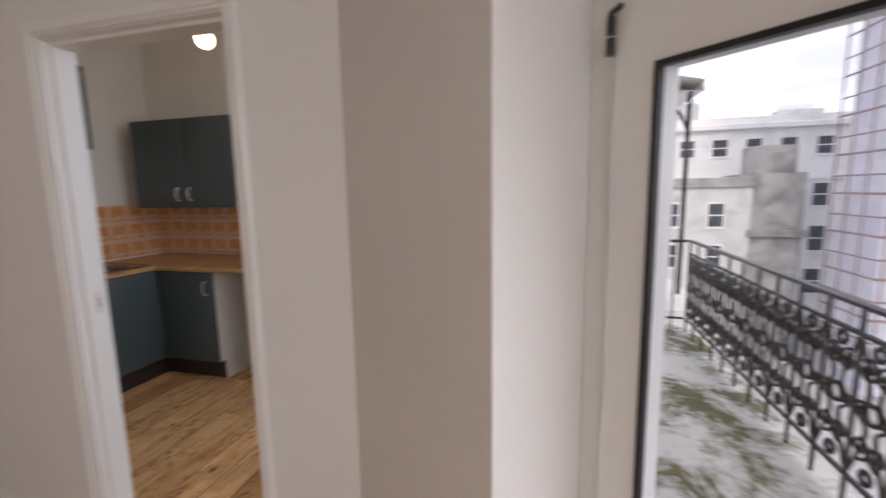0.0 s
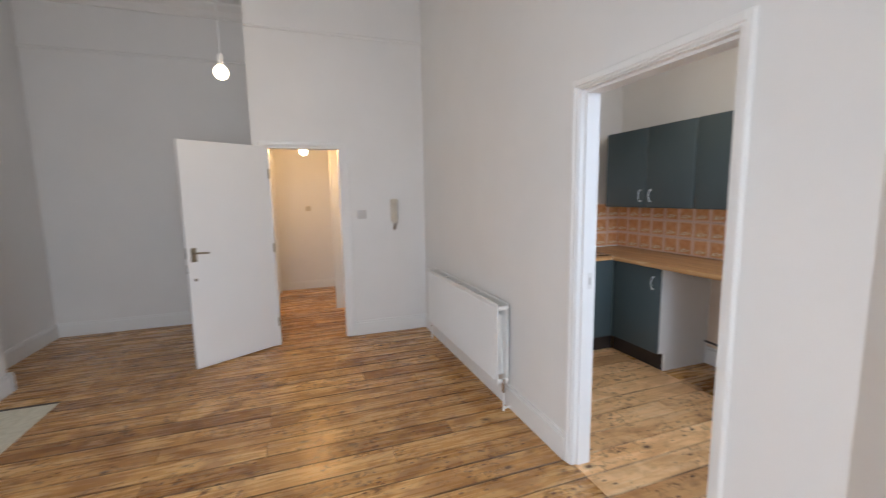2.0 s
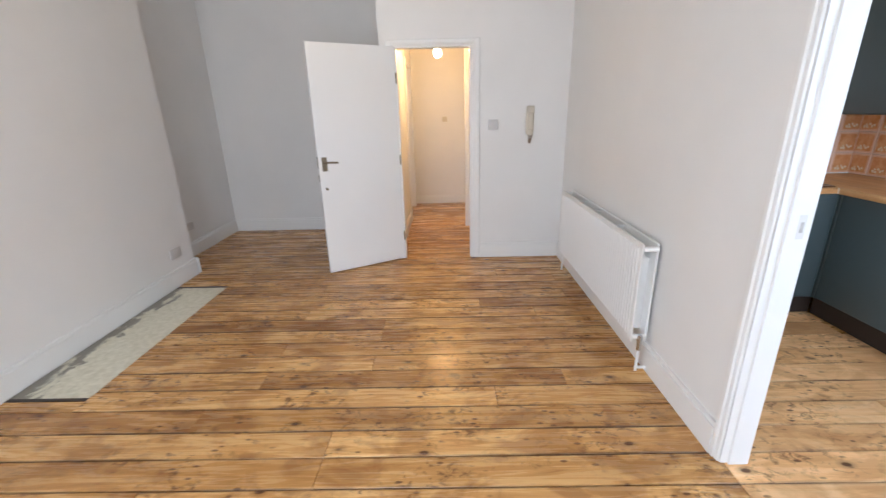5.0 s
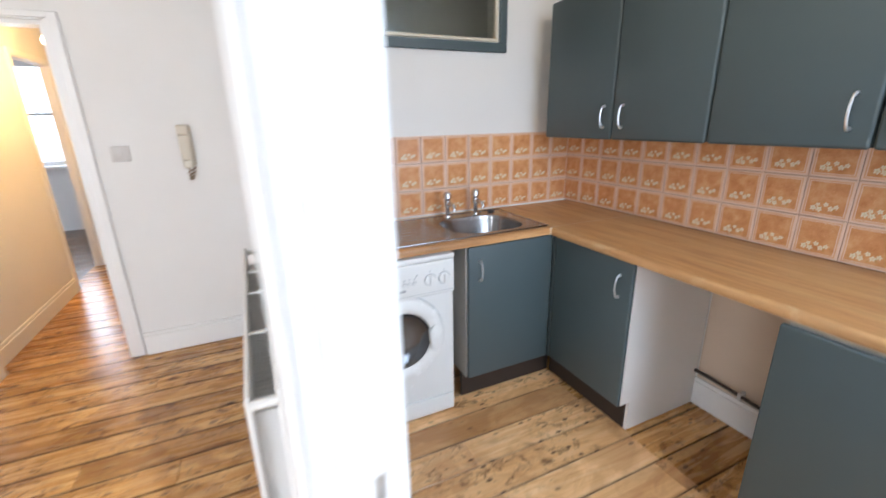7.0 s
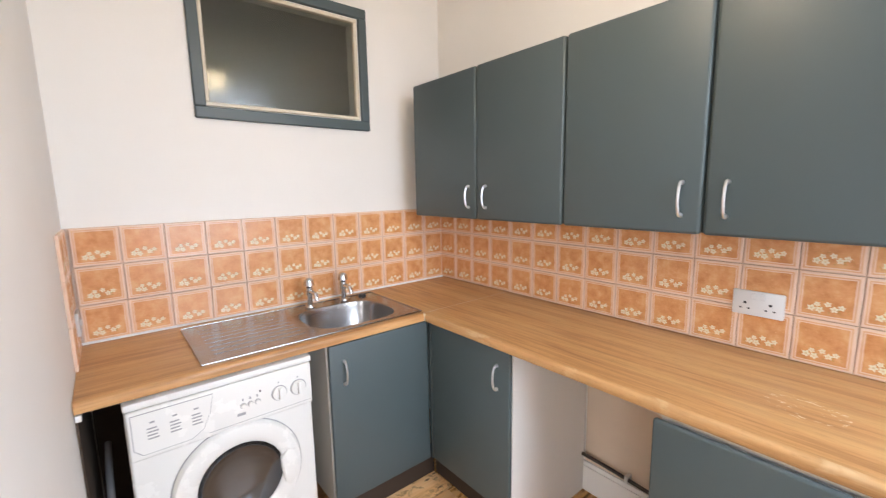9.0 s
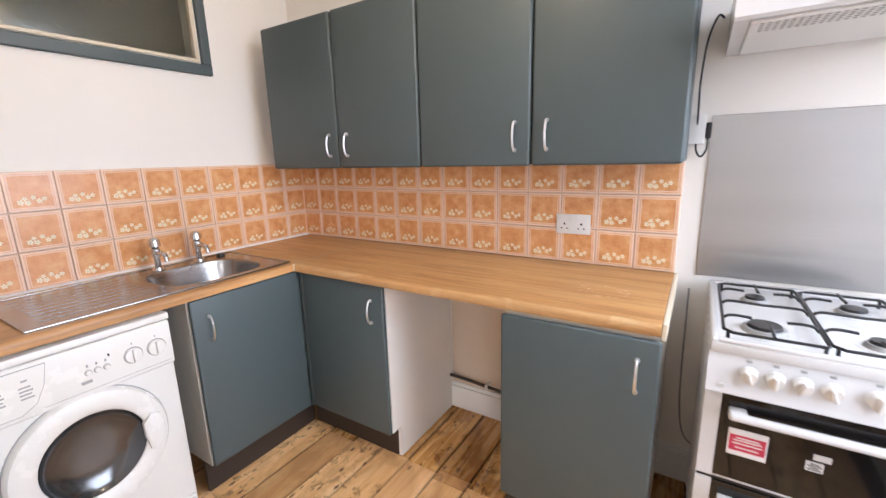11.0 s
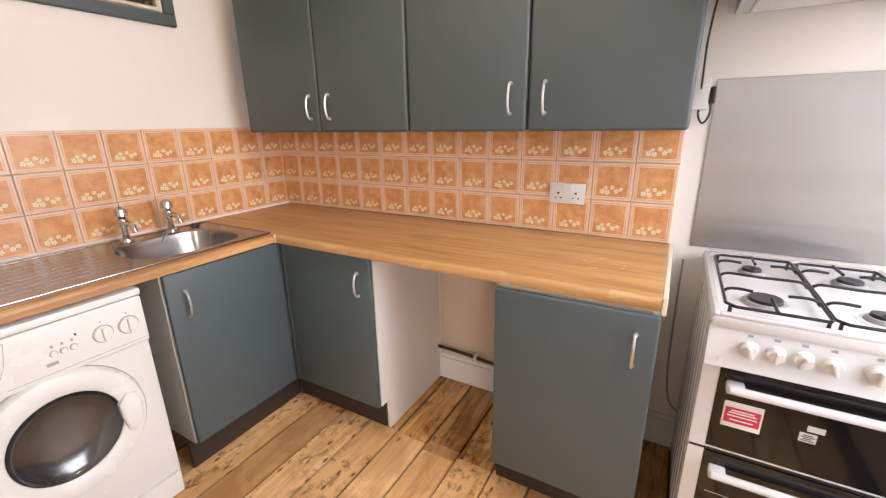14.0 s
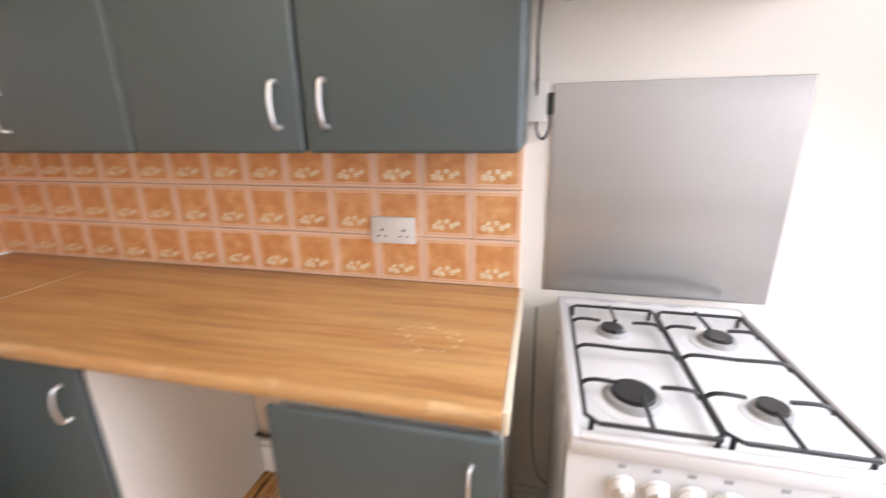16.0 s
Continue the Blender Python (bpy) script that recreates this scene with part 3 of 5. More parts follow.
lin = boxes(((DX0 - 0.001, PY0 + 0.030, 0), (DX0 + 0.012, PY1, DH)), ((DX0 - 0.001, PY0, 0), (DX0 + 0.001, PY0 + 0.030, DH)), ((DX1 - 0.012, PY0, 0), (DX1 + 0.001, PY1, DH)),
            ((DX0 + 0.012, PY0 + 0.030, DH - 0.018), (DX1 - 0.012, PY1, DH + 0.001)), ((DX0 + 0.001, PY0, DH - 0.006), (DX1 - 0.012, PY0 + 0.030, DH + 0.001)))
frame1 = structure("door_1", lin, GLOSS, "white gloss painted door lining without its door", "door frame")
part("strike_plate", boxes(((DX0 + 0.012, -1.886, 0.985), (DX0 + 0.0135, -1.860, 1.070))), PLASTIC, frame1, "white painted strike plate")
part("keyhole", box((DX0 + 0.0135, -1.879, 1.008), (DX0 + 0.0139, -1.867, 1.045)), STRIKE, frame1, "worn metal mortice")
lin = boxes(((LX - 0.11, HD0 - 0.001, 0), (LX, HD0 + 0.02, HH)), ((LX - 0.11, HD1 - 0.02, 0), (LX, HD1 + 0.001, HH)), ((LX - 0.11, HD0 + 0.02, HH - 0.02), (LX, HD1 - 0.02, HH + 0.001)))
structure("door_2", lin, GLOSS, "white gloss painted lining of the hall doorway", "door frame")

structure("under_floor", boxes(((-5.6, -7.1, -0.09), (LX, -2.5, -0.03)), ((LX, AY - 0.1, -0.09), (AX, 0.1, -0.03)), ((AX, -5.4, -0.09), (4.5, -2.0, -0.03))), SUB, "dark void below the floorboards", "floor")
structure("hearth", box((-0.14, BY - 0.02, -0.03), (1.345, -5.035, -0.004), 0.003, 1), HEARTH, "pale rough cement hearth patch in the floor", "hearth")
structure("hearth_edge", boxes(((-0.165, BY, -0.03), (-0.141, -5.01, -0.002)), ((1.346, BY, -0.03), (1.368, -5.01, -0.002))), PLINTH, "dark stained hearth border strip", "hearth border")

# ---------------------------------------------------------------- kitchen units


def d_handle(parent, at, out, length=0.10):
    """A bowed chrome bar handle, upright; out is the way it stands off."""
    at, out = Vector(at), Vector(out)
    up = Vector((0, 0, 1))
    bm = bmesh.new()
    pts = [at - up * length / 2, at - up * length / 2 + out * 0.012, at - up * length * 0.33 + out * 0.022, at + out * 0.027,
           at + up * length * 0.33 + out * 0.022, at + up * length / 2 + out * 0.012, at + up * length / 2]
    add_tube(bm, curve(pts, 4), 0.0045, 8)
    for s in (-1, 1):
        add_rod(bm, at + up * s * length / 2, at + up * s * length / 2 + out * 0.010, 0.008, 10, 0.006)
    return part("handle", bm, SATIN, parent, "bowed satin chrome handle", True)


def wall_unit(x0, xm, x1, hl, hr):
    u = thing("wall_cabinet", ((x0 + x1) / 2, -0.15, 1.345), "teal laminate wall cabinet with two doors and chrome handles", "cabinet", "wall cabinets")
    part("body", box((x0 + 0.002, -0.312, 1.347), (x1 - 0.002, -0.0125, 2.045), 0.002, 1), TEAL, u)
    for a, b, hx in ((x0, xm - 0.002, hl), (xm + 0.002, x1, hr)):
        d = part("door", box((a + 0.001, -0.335, 1.342), (b - 0.0015, -0.311, 2.047), 0.0115, 4), TEAL, u, "", True)
        d_handle(d, (hx, -0.335, 1.45), (0, -1, 0))


wall_unit(0.180, 0.678, 1.156, 0.627, 0.742)
wall_unit(1.160, 1.648, 2.140, 1.587, 1.708)

# corner base unit below the long worktop
u = thing("base_cabinet", (0.85, -0.3, 0), "teal corner base cabinet with white side panel and brown plinth", "cabinet", "base cabinets")
part("body", box((0.62, -0.548, 0.156), (1.085, -0.02, 0.868), 0.002, 1), CARCASS, u)
part("side_panel", boxes(((1.085, -0.490, 0.0), (1.102, -0.02, 0.156)), ((1.085, -0.549, 0.156), (1.102, -0.02, 0.868))), CARCASS, u, "white melamine side panel")
d = part("door", box((0.612, -0.572, 0.158), (1.103, -0.552, 0.8705), 0.006, 3), TEAL, u, "", True)
d_handle(d, (1.038, -0.572, 0.742), (0, -1, 0))
part("corner_post", box((0.582, -0.570, 0.15), (0.607, -0.545, 0.871), 0.003, 1), TEAL, u)
part("plinth", box((0.53, -0.497, 0.002), (1.083, -0.480, 0.158), 0.001, 1), PLINTH, u, "dark brown plinth board")

u = thing("base_cabinet", (0.3, -0.83, 0), "teal sink base cabinet with brown plinth beside the washing machine", "cabinet", "base cabinets")
part("body", boxes(((0.05, -1.085, 0.156), (0.578, -1.068, 0.868)), ((0.05, -0.62, 0.156), (0.578, -0.60, 0.868)), ((0.03, -1.068, 0.156), (0.05, -0.62, 0.868)), ((0.05, -1.068, 0.156), (0.578, -0.62, 0.172)), bevel=0.001),
     plain("grey_melamine", (0.42, 0.40, 0.36), 0.45), u, "pale grey melamine carcass")
d = part("door", box((0.580, -1.080, 0.158), (0.598, -0.580, 0.8712), 0.006, 3), TEAL, u, "", True)
d_handle(d, (0.600, -1.018, 0.748), (1, 0, 0))
part("plinth", box((0.500, -1.082, 0.002), (0.518, -0.50, 0.158), 0.001, 1), PLINTH, u, "dark brown plinth board")

u = thing("base_cabinet", (1.9, -0.3, 0), "teal single-door base cabinet with white side panel at the worktop's end", "cabinet", "base cabinets")
part("body", box((1.665, -0.575, 0.156), (2.118, -0.02, 0.868), 0.002, 1), CARCASS, u)
part("side_panel", boxes(((2.118, -0.510, 0.0), (2.134, -0.02, 0.156)), ((2.118, -0.588, 0.156), (2.134, -0.02, 0.868))), CARCASS, u, "white melamine side panel")
d = part("door", box((1.656, -0.612, 0.155), (2.140, -0.592, 0.860), 0.008, 3), TEAL, u, "", True)
d_handle(d, (2.082, -0.612, 0.747), (0, -1, 0))
part("plinth", box((1.64, -0.515, 0.002), (2.117, -0.497, 0.158), 0.001, 1), PLINTH, u, "dark brown plinth board")

# Dark brown sheets round the washer: the gap's shadow put into colour.
tagged(part("end_shade", box((0.02, PY1 + 0.0005, 0.002), (0.575, PY1 + 0.006, 0.868)), GAPSHADE), "dark brown sheet coloured as the shadow beside the washing machine", "panel")
tagged(part("back_panel", box((0.0005, PY1 + 0.007, 0.002), (0.006, -1.10, 0.868)), GAPSHADE), "dark brown sheet coloured as the shadow behind the washing machine", "panel")

structure("trim_gap_wall", box((1.103, -0.0035, 0.151), (1.664, -0.0005, 0.868)), BUFF, "buff wall face between the units below the worktop", "wall")

# worktops with a rounded front edge; the return has the sink cut out
TZ0, TZ1 = 0.872, 0.910


def top_profile(front, back):
    """Section across a worktop: (distance from wall, height)."""
    r = 0.016
    pts = [(back, TZ0), (back, TZ1)]
    for k in range(7):
        a = math.pi / 2 * (1 - k / 6)
        pts.append((front - r + r * math.cos(a), TZ1 - r + r * math.sin(a)))
    return pts + [(front, TZ0 + 0.006), (front - 0.004, TZ0)]


bm = bmesh.new()
prof = top_profile(0.600, 0.002)
xs = [0.002 + (2.135 - 0.002) * k / 24 for k in range(25)]
rings = [[(x, -o, z) for o, z in prof] for x in xs]
add_loft(bm, rings)
bm.faces.new([v for v in list(bm.verts)[:len(prof)]][::-1])
wt = thing("worktop", (1.1, -0.3, TZ0), "oak-effect laminate worktop with scuffed rolled edge", "worktop")
part("surface", bm, TOPX, wt, "", True)
part("end_strip", box((2.1352, -0.592, TZ0 - 0.014), (2.149, -0.003, TZ1 + 0.001), 0.002, 1), CREAM, wt, "cream worn end strip")
part("batten", box((1.66, -0.586, 0.8605), (2.134, -0.572, TZ0 - 0.0005)), CREAM, wt, "cream batten below the front edge")
SX0, SX1, SY0, SY1 = 0.165, 0.535, -1.095, -0.645   # bowl
gx, gy = (0.002, SX0, SX1, 0.585), (PY1 + 0.002, SY0, SY1, -0.602)
bm = bmesh.new()
grid = {(i, j, k): bm.verts.new((gx[i], gy[j], z)) for i in range(4) for j in range(4) for k, z in enumerate((TZ0, TZ1))}
for i in range(3):
    for j in range(3):
        if (i, j) != (1, 1):
            for k in (0, 1):
                bm.faces.new([grid[p] for p in ((i, j, k), (i + 1, j, k), (i + 1, j + 1, k), (i, j + 1, k))])
rim = [(0, 0), (1, 0), (2, 0), (3, 0), (3, 1), (3, 2), (3, 3), (2, 3), (1, 3), (0, 3), (0, 2), (0, 1)]
for loop in (rim, [(1, 1), (2, 1), (2, 2), (1, 2)]):
    for p, q in zip(loop, loop[1:] + loop[:1]):
        bm.faces.new([grid[(*p, 0)], grid[(*q, 0)], grid[(*q, 1)], grid[(*p, 1)]])
prof = [(0.5851, TZ0), (0.5851, TZ1)] + top_profile(0.600, 0.002)[3:-2] + [(0.600, TZ0 + 0.004)]
bm2 = bmesh.new()
add_loft(bm2, [[(o, y, z) for o, z in prof] for y in (PY1 + 0.002, -0.602)])
wt2 = thing("worktop", (0.3, -1.2, TZ0), "oak-effect laminate return worktop holding the sink", "worktop")
part("surface", bm, TOPY, wt2)
part("front_edge", bm2, TOPY, wt2, "", True)
part("seam", box((0.596, -0.604, TZ0 + 0.004), (0.604, -0.597, TZ1 + 0.0008)), CREAM, wt2, "pale jointing strip")
part("joint", box((0.585, -0.597, TZ1 + 0.0002), (0.5885, -0.012, TZ1 + 0.0007)), GROUT, wt2, "fine pale joint line between the worktops")
part("end_cap", box((0.583, PY1 + 0.003, 0.852), (0.603, PY1 + 0.018, TZ0 - 0.0005), 0.002, 1), PAPER, wt2, "white plastic end cap")
part("upstand", box((0.0125, PY1 + 0.01, TZ1), (0.02, -0.01, TZ1 + 0.008)), PAPER, wt2, "white sealant bead")


# ---------------------------------------------------------------- kitchen: washing machine
def oval(c, ry, rz, x, n=40, power=2.0):
    out = []
    for k in range(n):
        a = 2 * math.pi * k / n
        cy, cz = math.cos(a), math.sin(a)
        out.append((x, c[0] + ry * math.copysign(abs(cy) ** (2 / power), cy), c[1] + rz * math.copysign(abs(cz) ** (2 / power), cz)))
    return out


wm = thing("washing_machine", (0.32, -1.445, 0), "white front-loading washing machine with round glass door", "washing machine")
WY0, WY1 = -1.738, -1.155
part("casing", box((0.06, WY0, 0.012), (0.44, WY1, 0.846), 0.006, 2), WHITEGOODS, wm, "", True)
bm = bmesh.new()
mid = ((WY0 + WY1) / 2, 0.429)
add_loft(bm, [oval(mid, 0.2915, 0.417, 0.436, 96, 24), oval(mid, 0.2915, 0.417, 0.573, 96, 24), oval(mid, 0.288, 0.4135, 0.581, 96, 24), oval(mid, 0.281, 0.406, 0.585, 96, 24),
              oval((-1.432, 0.468), 0.158, 0.158, 0.585, 96), oval((-1.432, 0.468), 0.158, 0.158, 0.45, 96)], False)
part("front_shell", bm, WHITEGOODS, wm, "", True)
part("top", box((0.055, WY0 - 0.001, 0.838), (0.600, WY1 + 0.001, 0.862), 0.006, 2), WHITEGOODS, wm, "", True)
part("control_panel", box((0.583, WY0 + 0.004, 0.672), (0.603, WY1 - 0.004, 0.836), 0.007, 3), WHITEGOODS, wm, "white fascia with dials and buttons", True)
part("kick_strip", box((0.583, WY0 + 0.01, 0.014), (0.598, WY1 - 0.01, 0.105), 0.005, 2), WHITEGOODS, wm, "", True)
WC = (-1.432, 0.468)
bm = bmesh.new()
prof = [(0.215, 0.584), (0.215, 0.600), (0.207, 0.612), (0.188, 0.618), (0.158, 0.616), (0.144, 0.608), (0.140, 0.592)]
add_loft(bm, [oval(WC, r, r, x, 48) for r, x in prof], False)
door = part("door", bm, WHITEGOODS, wm, "white round porthole ring", True)
bm = bmesh.new()
add_loft(bm, [oval(WC, r, r, x, 48) for r, x in ((0.2185, 0.5845), (0.2185, 0.5865), (0.2145, 0.5865))], False)
part("seal_gap", bm, GREYP, wm, "dark gap round the door ring", True)
bm = bmesh.new()
prof = [(0.1425, 0.604), (0.139, 0.598), (0.132, 0.590), (0.120, 0.581), (0.102, 0.572), (0.08, 0.566), (0.05, 0.562), (0.012, 0.560)]
add_loft(bm, [oval(WC, r, r, x, 48) for r, x in prof])
part("glass", bm, DRUM, door, "dark domed porthole glass", True)
bm = bmesh.new()
outline = [(-1.300, 0.50), (-1.275, 0.53), (-1.245, 0.52), (-1.236, 0.47), (-1.245, 0.41), (-1.272, 0.385), (-1.290, 0.40), (-1.298, 0.45)]
add_loft(bm, [[(0.606, y, z) for y, z in outline], [(0.624, y, z) for y, z in outline], [(0.630, -1.27 + (y + 1.27) * 0.8, 0.46 + (z - 0.46) * 0.8) for y, z in outline]])
part("handle", bm, WHITEGOODS, door, "white moulded door catch", True)
bm = bmesh.new()
outline = [(-1.722, 0.822), (-1.500, 0.822), (-1.512, 0.760), (-1.535, 0.712), (-1.57, 0.690), (-1.700, 0.690), (-1.722, 0.712)]
add_loft(bm, [[(0.6025, y, z) for y, z in outline], [(0.6055, y, z) for y, z in outline]])
# A grey border behind the drawer gives its groove's shadow as colour.
edge = [(-1.6115 + (y + 1.6115) * 1.022, 0.756 + (z - 0.756) * 1.04) for y, z in outline]
bm2 = bmesh.new()
add_loft(bm2, [[(0.6015, y, z) for y, z in edge], [(0.6036, y, z) for y, z in edge]])
part("drawer_gap_shade", bm2, GREYP, wm, "grey border coloured as the shadow gap round the drawer")
drawer = part("detergent_drawer", bm, WHITEGOODS, wm, "white detergent drawer front with faint print")
bm = bmesh.new()
for y0 in (-1.685, -1.625, -1.565):
    bm = bmesh.new()
    for k in range(4):
        add_box(bm, (0.6056, y0, 0.735 + 0.011 * k), (0.6060, y0 + 0.030 - 0.004 * (k % 2), 0.740 + 0.011 * k))
    add_box(bm, (0.6056, y0 + 0.008, 0.787), (0.6060, y0 + 0.022, 0.793))
    part("print", bm, GREYP, drawer, "grey programme table bars")
for y, r in ((-1.283, 0.026), (-1.212, 0.028)):
    bm = bmesh.new()
    add_rod(bm, (0.602, y, 0.752), (0.611, y, 0.752), r, 28, r * 0.95)
    add_box(bm, (0.610, y - 0.005, 0.752 - r * 0.82), (0.622, y + 0.005, 0.752 + r * 0.82), 0.003, 2)
    bm2 = bmesh.new()
    add_rod(bm2, (0.602, y, 0.752), (0.6036, y, 0.752), r + 0.003, 28)
    part("dial_ring", bm2, GREYP, wm, "grey ring round the dial")
    k = part("dial", bm, WHITEGOODS, wm, "white programme dial", True)
    part("pointer", box((0.6035, y - 0.002, 0.790), (0.6045, y + 0.002, 0.796)), GREYP, k)
for y in (-1.408, -1.384, -1.360):
    bm = bmesh.new()
    add_rod(bm, (0.602, y, 0.746), (0.609, y, 0.746), 0.0085, 16, 0.0075)
    bm2 = bmesh.new()
    add_rod(bm2, (0.602, y, 0.746), (0.6037, y, 0.746), 0.0102, 18)
    part("button_ring", bm2, GREYP, wm, "thin grey ring round the button")
    part("button", bm, WHITEGOODS, wm, "round white button", True)
    part("symbol", box((0.6032, y - 0.003, 0.764), (0.6040, y + 0.003, 0.773)), GREYP, wm)
# water valve on its pipe in the gap beside the machine
vb = thing("water_valve", (0.47, -1.80, 0), "white plastic water valve on a pipe beside the washing machine", "valve")
bm = bmesh.new()
add_tube(bm, curve([(0.47, -1.80, 0.0), (0.47, -1.80, 0.30), (0.46, -1.80, 0.40), (0.32, -1.80, 0.50), (0.10, -1.80, 0.52)]), 0.011, 10)
part("pipe", bm, GREYP, vb, "grey pipe", True)
bm = bmesh.new()
add_rod(bm, (0.47, -1.80, 0.30), (0.47, -1.80, 0.375), 0.019, 16)
add_rod(bm, (0.455, -1.80, 0.34), (0.525, -1.80, 0.34), 0.016, 16)
part("valve_body", bm, PLASTIC, vb, "", True)
bm = bmesh.new()
add_rod(bm, (0.525, -1.80, 0.34), (0.548, -1.80, 0.34), 0.027, 18, 0.022)
part("valve_cap", bm, ENAMEL, vb, "round white cap", True)
bm = bmesh.new()
add_tube(bm, curve([(0.49, -1.80, 0.30), (0.52, -1.795, 0.22), (0.545, -1.775, 0.14), (0.55, -1.765, 0.0)]), 0.012, 10)
part("hose", bm, PLASTIC, vb, "white drain hose", True)
part("lamp", box((0.6032, -1.352, 0.778), (0.6042, -1.347, 0.786)), BLACK, wm)
part("badge", box((0.6032, -1.430, 0.712), (0.6038, -1.402, 0.722)), GREYP, wm)
part("groove", box((0.6032, -1.52, 0.688), (0.6036, WY1 - 0.012, 0.6895)), GREYP, wm)
for y in (WY0 + 0.05, WY1 - 0.05):
    bm = bmesh.new()
    add_rod(bm, (0.53, y, 0.0), (0.53, y, 0.016), 0.02, 14)
    part("foot", bm, BLACK, wm)

# ---------------------------------------------------------------- kitchen: sink and taps


def rrect(cx, cy, hx, hy, z, n=48, p=4.0):
    out = []
    for k in range(n):
        a = 2 * math.pi * k / n
        c, s = math.cos(a), math.sin(a)
        out.append((cx + hx * math.copysign(abs(c) ** (2 / p), c), cy + hy * math.copysign(abs(s) ** (2 / p), s), z))
    return out


sk = thing("sink", (0.32, -1.05, TZ1), "stainless steel inset sink with ridged drainer", "sink")
bcx, bcy = (SX0 + SX1) / 2, (SY0 + SY1) / 2
bm = bmesh.new()
add_loft(bm, [rrect(bcx, bcy, hx, hy, z, 64, p) for hx, hy, z, p in ((0.178, 0.214, TZ1 + 0.0045, 3.2), (0.172, 0.208, TZ1 + 0.001, 3.2), (0.168, 0.203, TZ1 - 0.02, 3.2),
                                                                     (0.155, 0.190, TZ1 - 0.125, 3.4), (0.135, 0.170, TZ1 - 0.150, 3.4), (0.07, 0.09, TZ1 - 0.155, 2.5), (0.022, 0.022, TZ1 - 0.158, 2))])
part("bowl", bm, SINK, sk, "", True)
bm = bmesh.new()
X0, X1, Y0, Y1, Z0, Z1 = 0.078, 0.562, -1.515, -0.590, TZ1 + 0.0006, TZ1 + 0.0046
for lo, hi in (((X0, Y0, Z0), (X1, SY0 + 0.012, Z1)), ((X0, SY1 - 0.012, Z0), (X1, Y1, Z1)), ((X0, SY0 + 0.012, Z0), (SX0 + 0.010, SY1 - 0.012, Z1)), ((SX1 - 0.010, SY0 + 0.012, Z0), (X1, SY1 - 0.012, Z1))):
    add_box(bm, lo, hi)
add_loft(bm, [rrect(bcx, bcy, 0.178, 0.214, Z1, 64, 3.2), rrect(bcx, bcy, SX1 - bcx - 0.009, SY1 - bcy - 0.011, Z1 + 0.0003, 64, 40)], False)
part("deck", bm, SINK, sk)
bm = bmesh.new()
for a, b in (((X0, Y0), (X0, Y1)), ((X0, Y1), (X1, Y1)), ((X1, Y1), (X1, Y0)), ((X1, Y0), (X0, Y0))):
    add_rod(bm, (*a, Z1), (*b, Z1), 0.0032, 8)
part("rim", bm, SINK, sk, "", True)
for k in range(8):
    x = 0.16 + k * 0.046
    bm = bmesh.new()
    add_rod(bm, (x, -1.465, Z1 - 0.0030), (x, -1.125, Z1 - 0.0030), 0.0045, 8)
    part("ridge", bm, SINK, sk, "", True)
bm = bmesh.new()
add_rod(bm, (bcx, bcy, TZ1 - 0.158), (bcx, bcy, TZ1 - 0.153), 0.03, 20)
part("waste", bm, CHROME, sk, "", True)
bm = bmesh.new()
add_rod(bm, (0.115, -0.665, Z1), (0.115, -0.665, Z1 + 0.012), 0.022, 18, 0.017)
part("plug", bm, BLACK, sk, "black rubber plug resting on the deck", True)
bm = bmesh.new()
pts = curve([(0.118, -0.745, Z1 + 0.004), (0.15, -0.80, Z1 + 0.01), (0.185, -0.83, Z1 + 0.006), (0.20, -0.85, Z1 - 0.02)], 6)
for a in pts[::1]:
    bmesh.ops.create_icosphere(bm, subdivisions=1, radius=0.004, matrix=Matrix.Translation(a))
part("chain", bm, CHROME, sk, "", True)


def pillar_tap(x, y):
    t = thing("tap", (x, y, Z1), "chrome pillar tap behind the sink bowl", "tap", "pillar taps")
    bm = bmesh.new()
    for z0, z1, r0, r1 in ((0, 0.010, 0.026, 0.023), (0.010, 0.062, 0.014, 0.013), (0.062, 0.098, 0.019, 0.018)):
        add_rod(bm, (x, y, Z1 + z0), (x, y, Z1 + z1), r0, 18, r1)
    part("body", bm, CHROME, t, "", True)
    bm = bmesh.new()
    add_tube(bm, curve([(x, y, Z1 + 0.075), (x + 0.04, y, Z1 + 0.082), (x + 0.078, y, Z1 + 0.076), (x + 0.090, y, Z1 + 0.048)], 5), 0.0105, 10)
    part("spout", bm, CHROME, t, "", True)
    bm = bmesh.new()
    for z0, z1, r0, r1 in ((0.098, 0.110, 0.012, 0.019), (0.110, 0.136, 0.025, 0.022), (0.136, 0.147, 0.022, 0.010)):
        add_rod(bm, (x, y, Z1 + z0), (x, y, Z1 + z1), r0, 14, r1)
    part("knob", bm, CHROME, t, "round chrome tap head", True)


pillar_tap(0.118, -0.775)
pillar_tap(0.125, -0.962)

# ---------------------------------------------------------------- kitchen: cooker
CX0, CX1, CF = 2.250, 2.735, -0.612
ck = thing("cooker", (2.49, -0.33, 0), "white freestanding gas cooker with four burners and two ovens", "cooker")
bm = box((CX0 + 0.006, CF + 0.03, 0.03), (CX1 - 0.006, -0.03, 0.872), 0.004, 1)
case = part("casing", bm, ENAMEL, ck, "white pressed steel casing")
for k in range(7):
    y = -0.55 + k * 0.075
    part("rib", box((CX0 + 0.003, y, 0.06), (CX0 + 0.007, y + 0.035, 0.83), 0.0015, 1), ENAMEL, case)
hob = part("hob", box((CX0, CF - 0.012, 0.870), (CX1, -0.030, 0.900), 0.006, 2), ENAMEL, ck, "white hob tray", True)
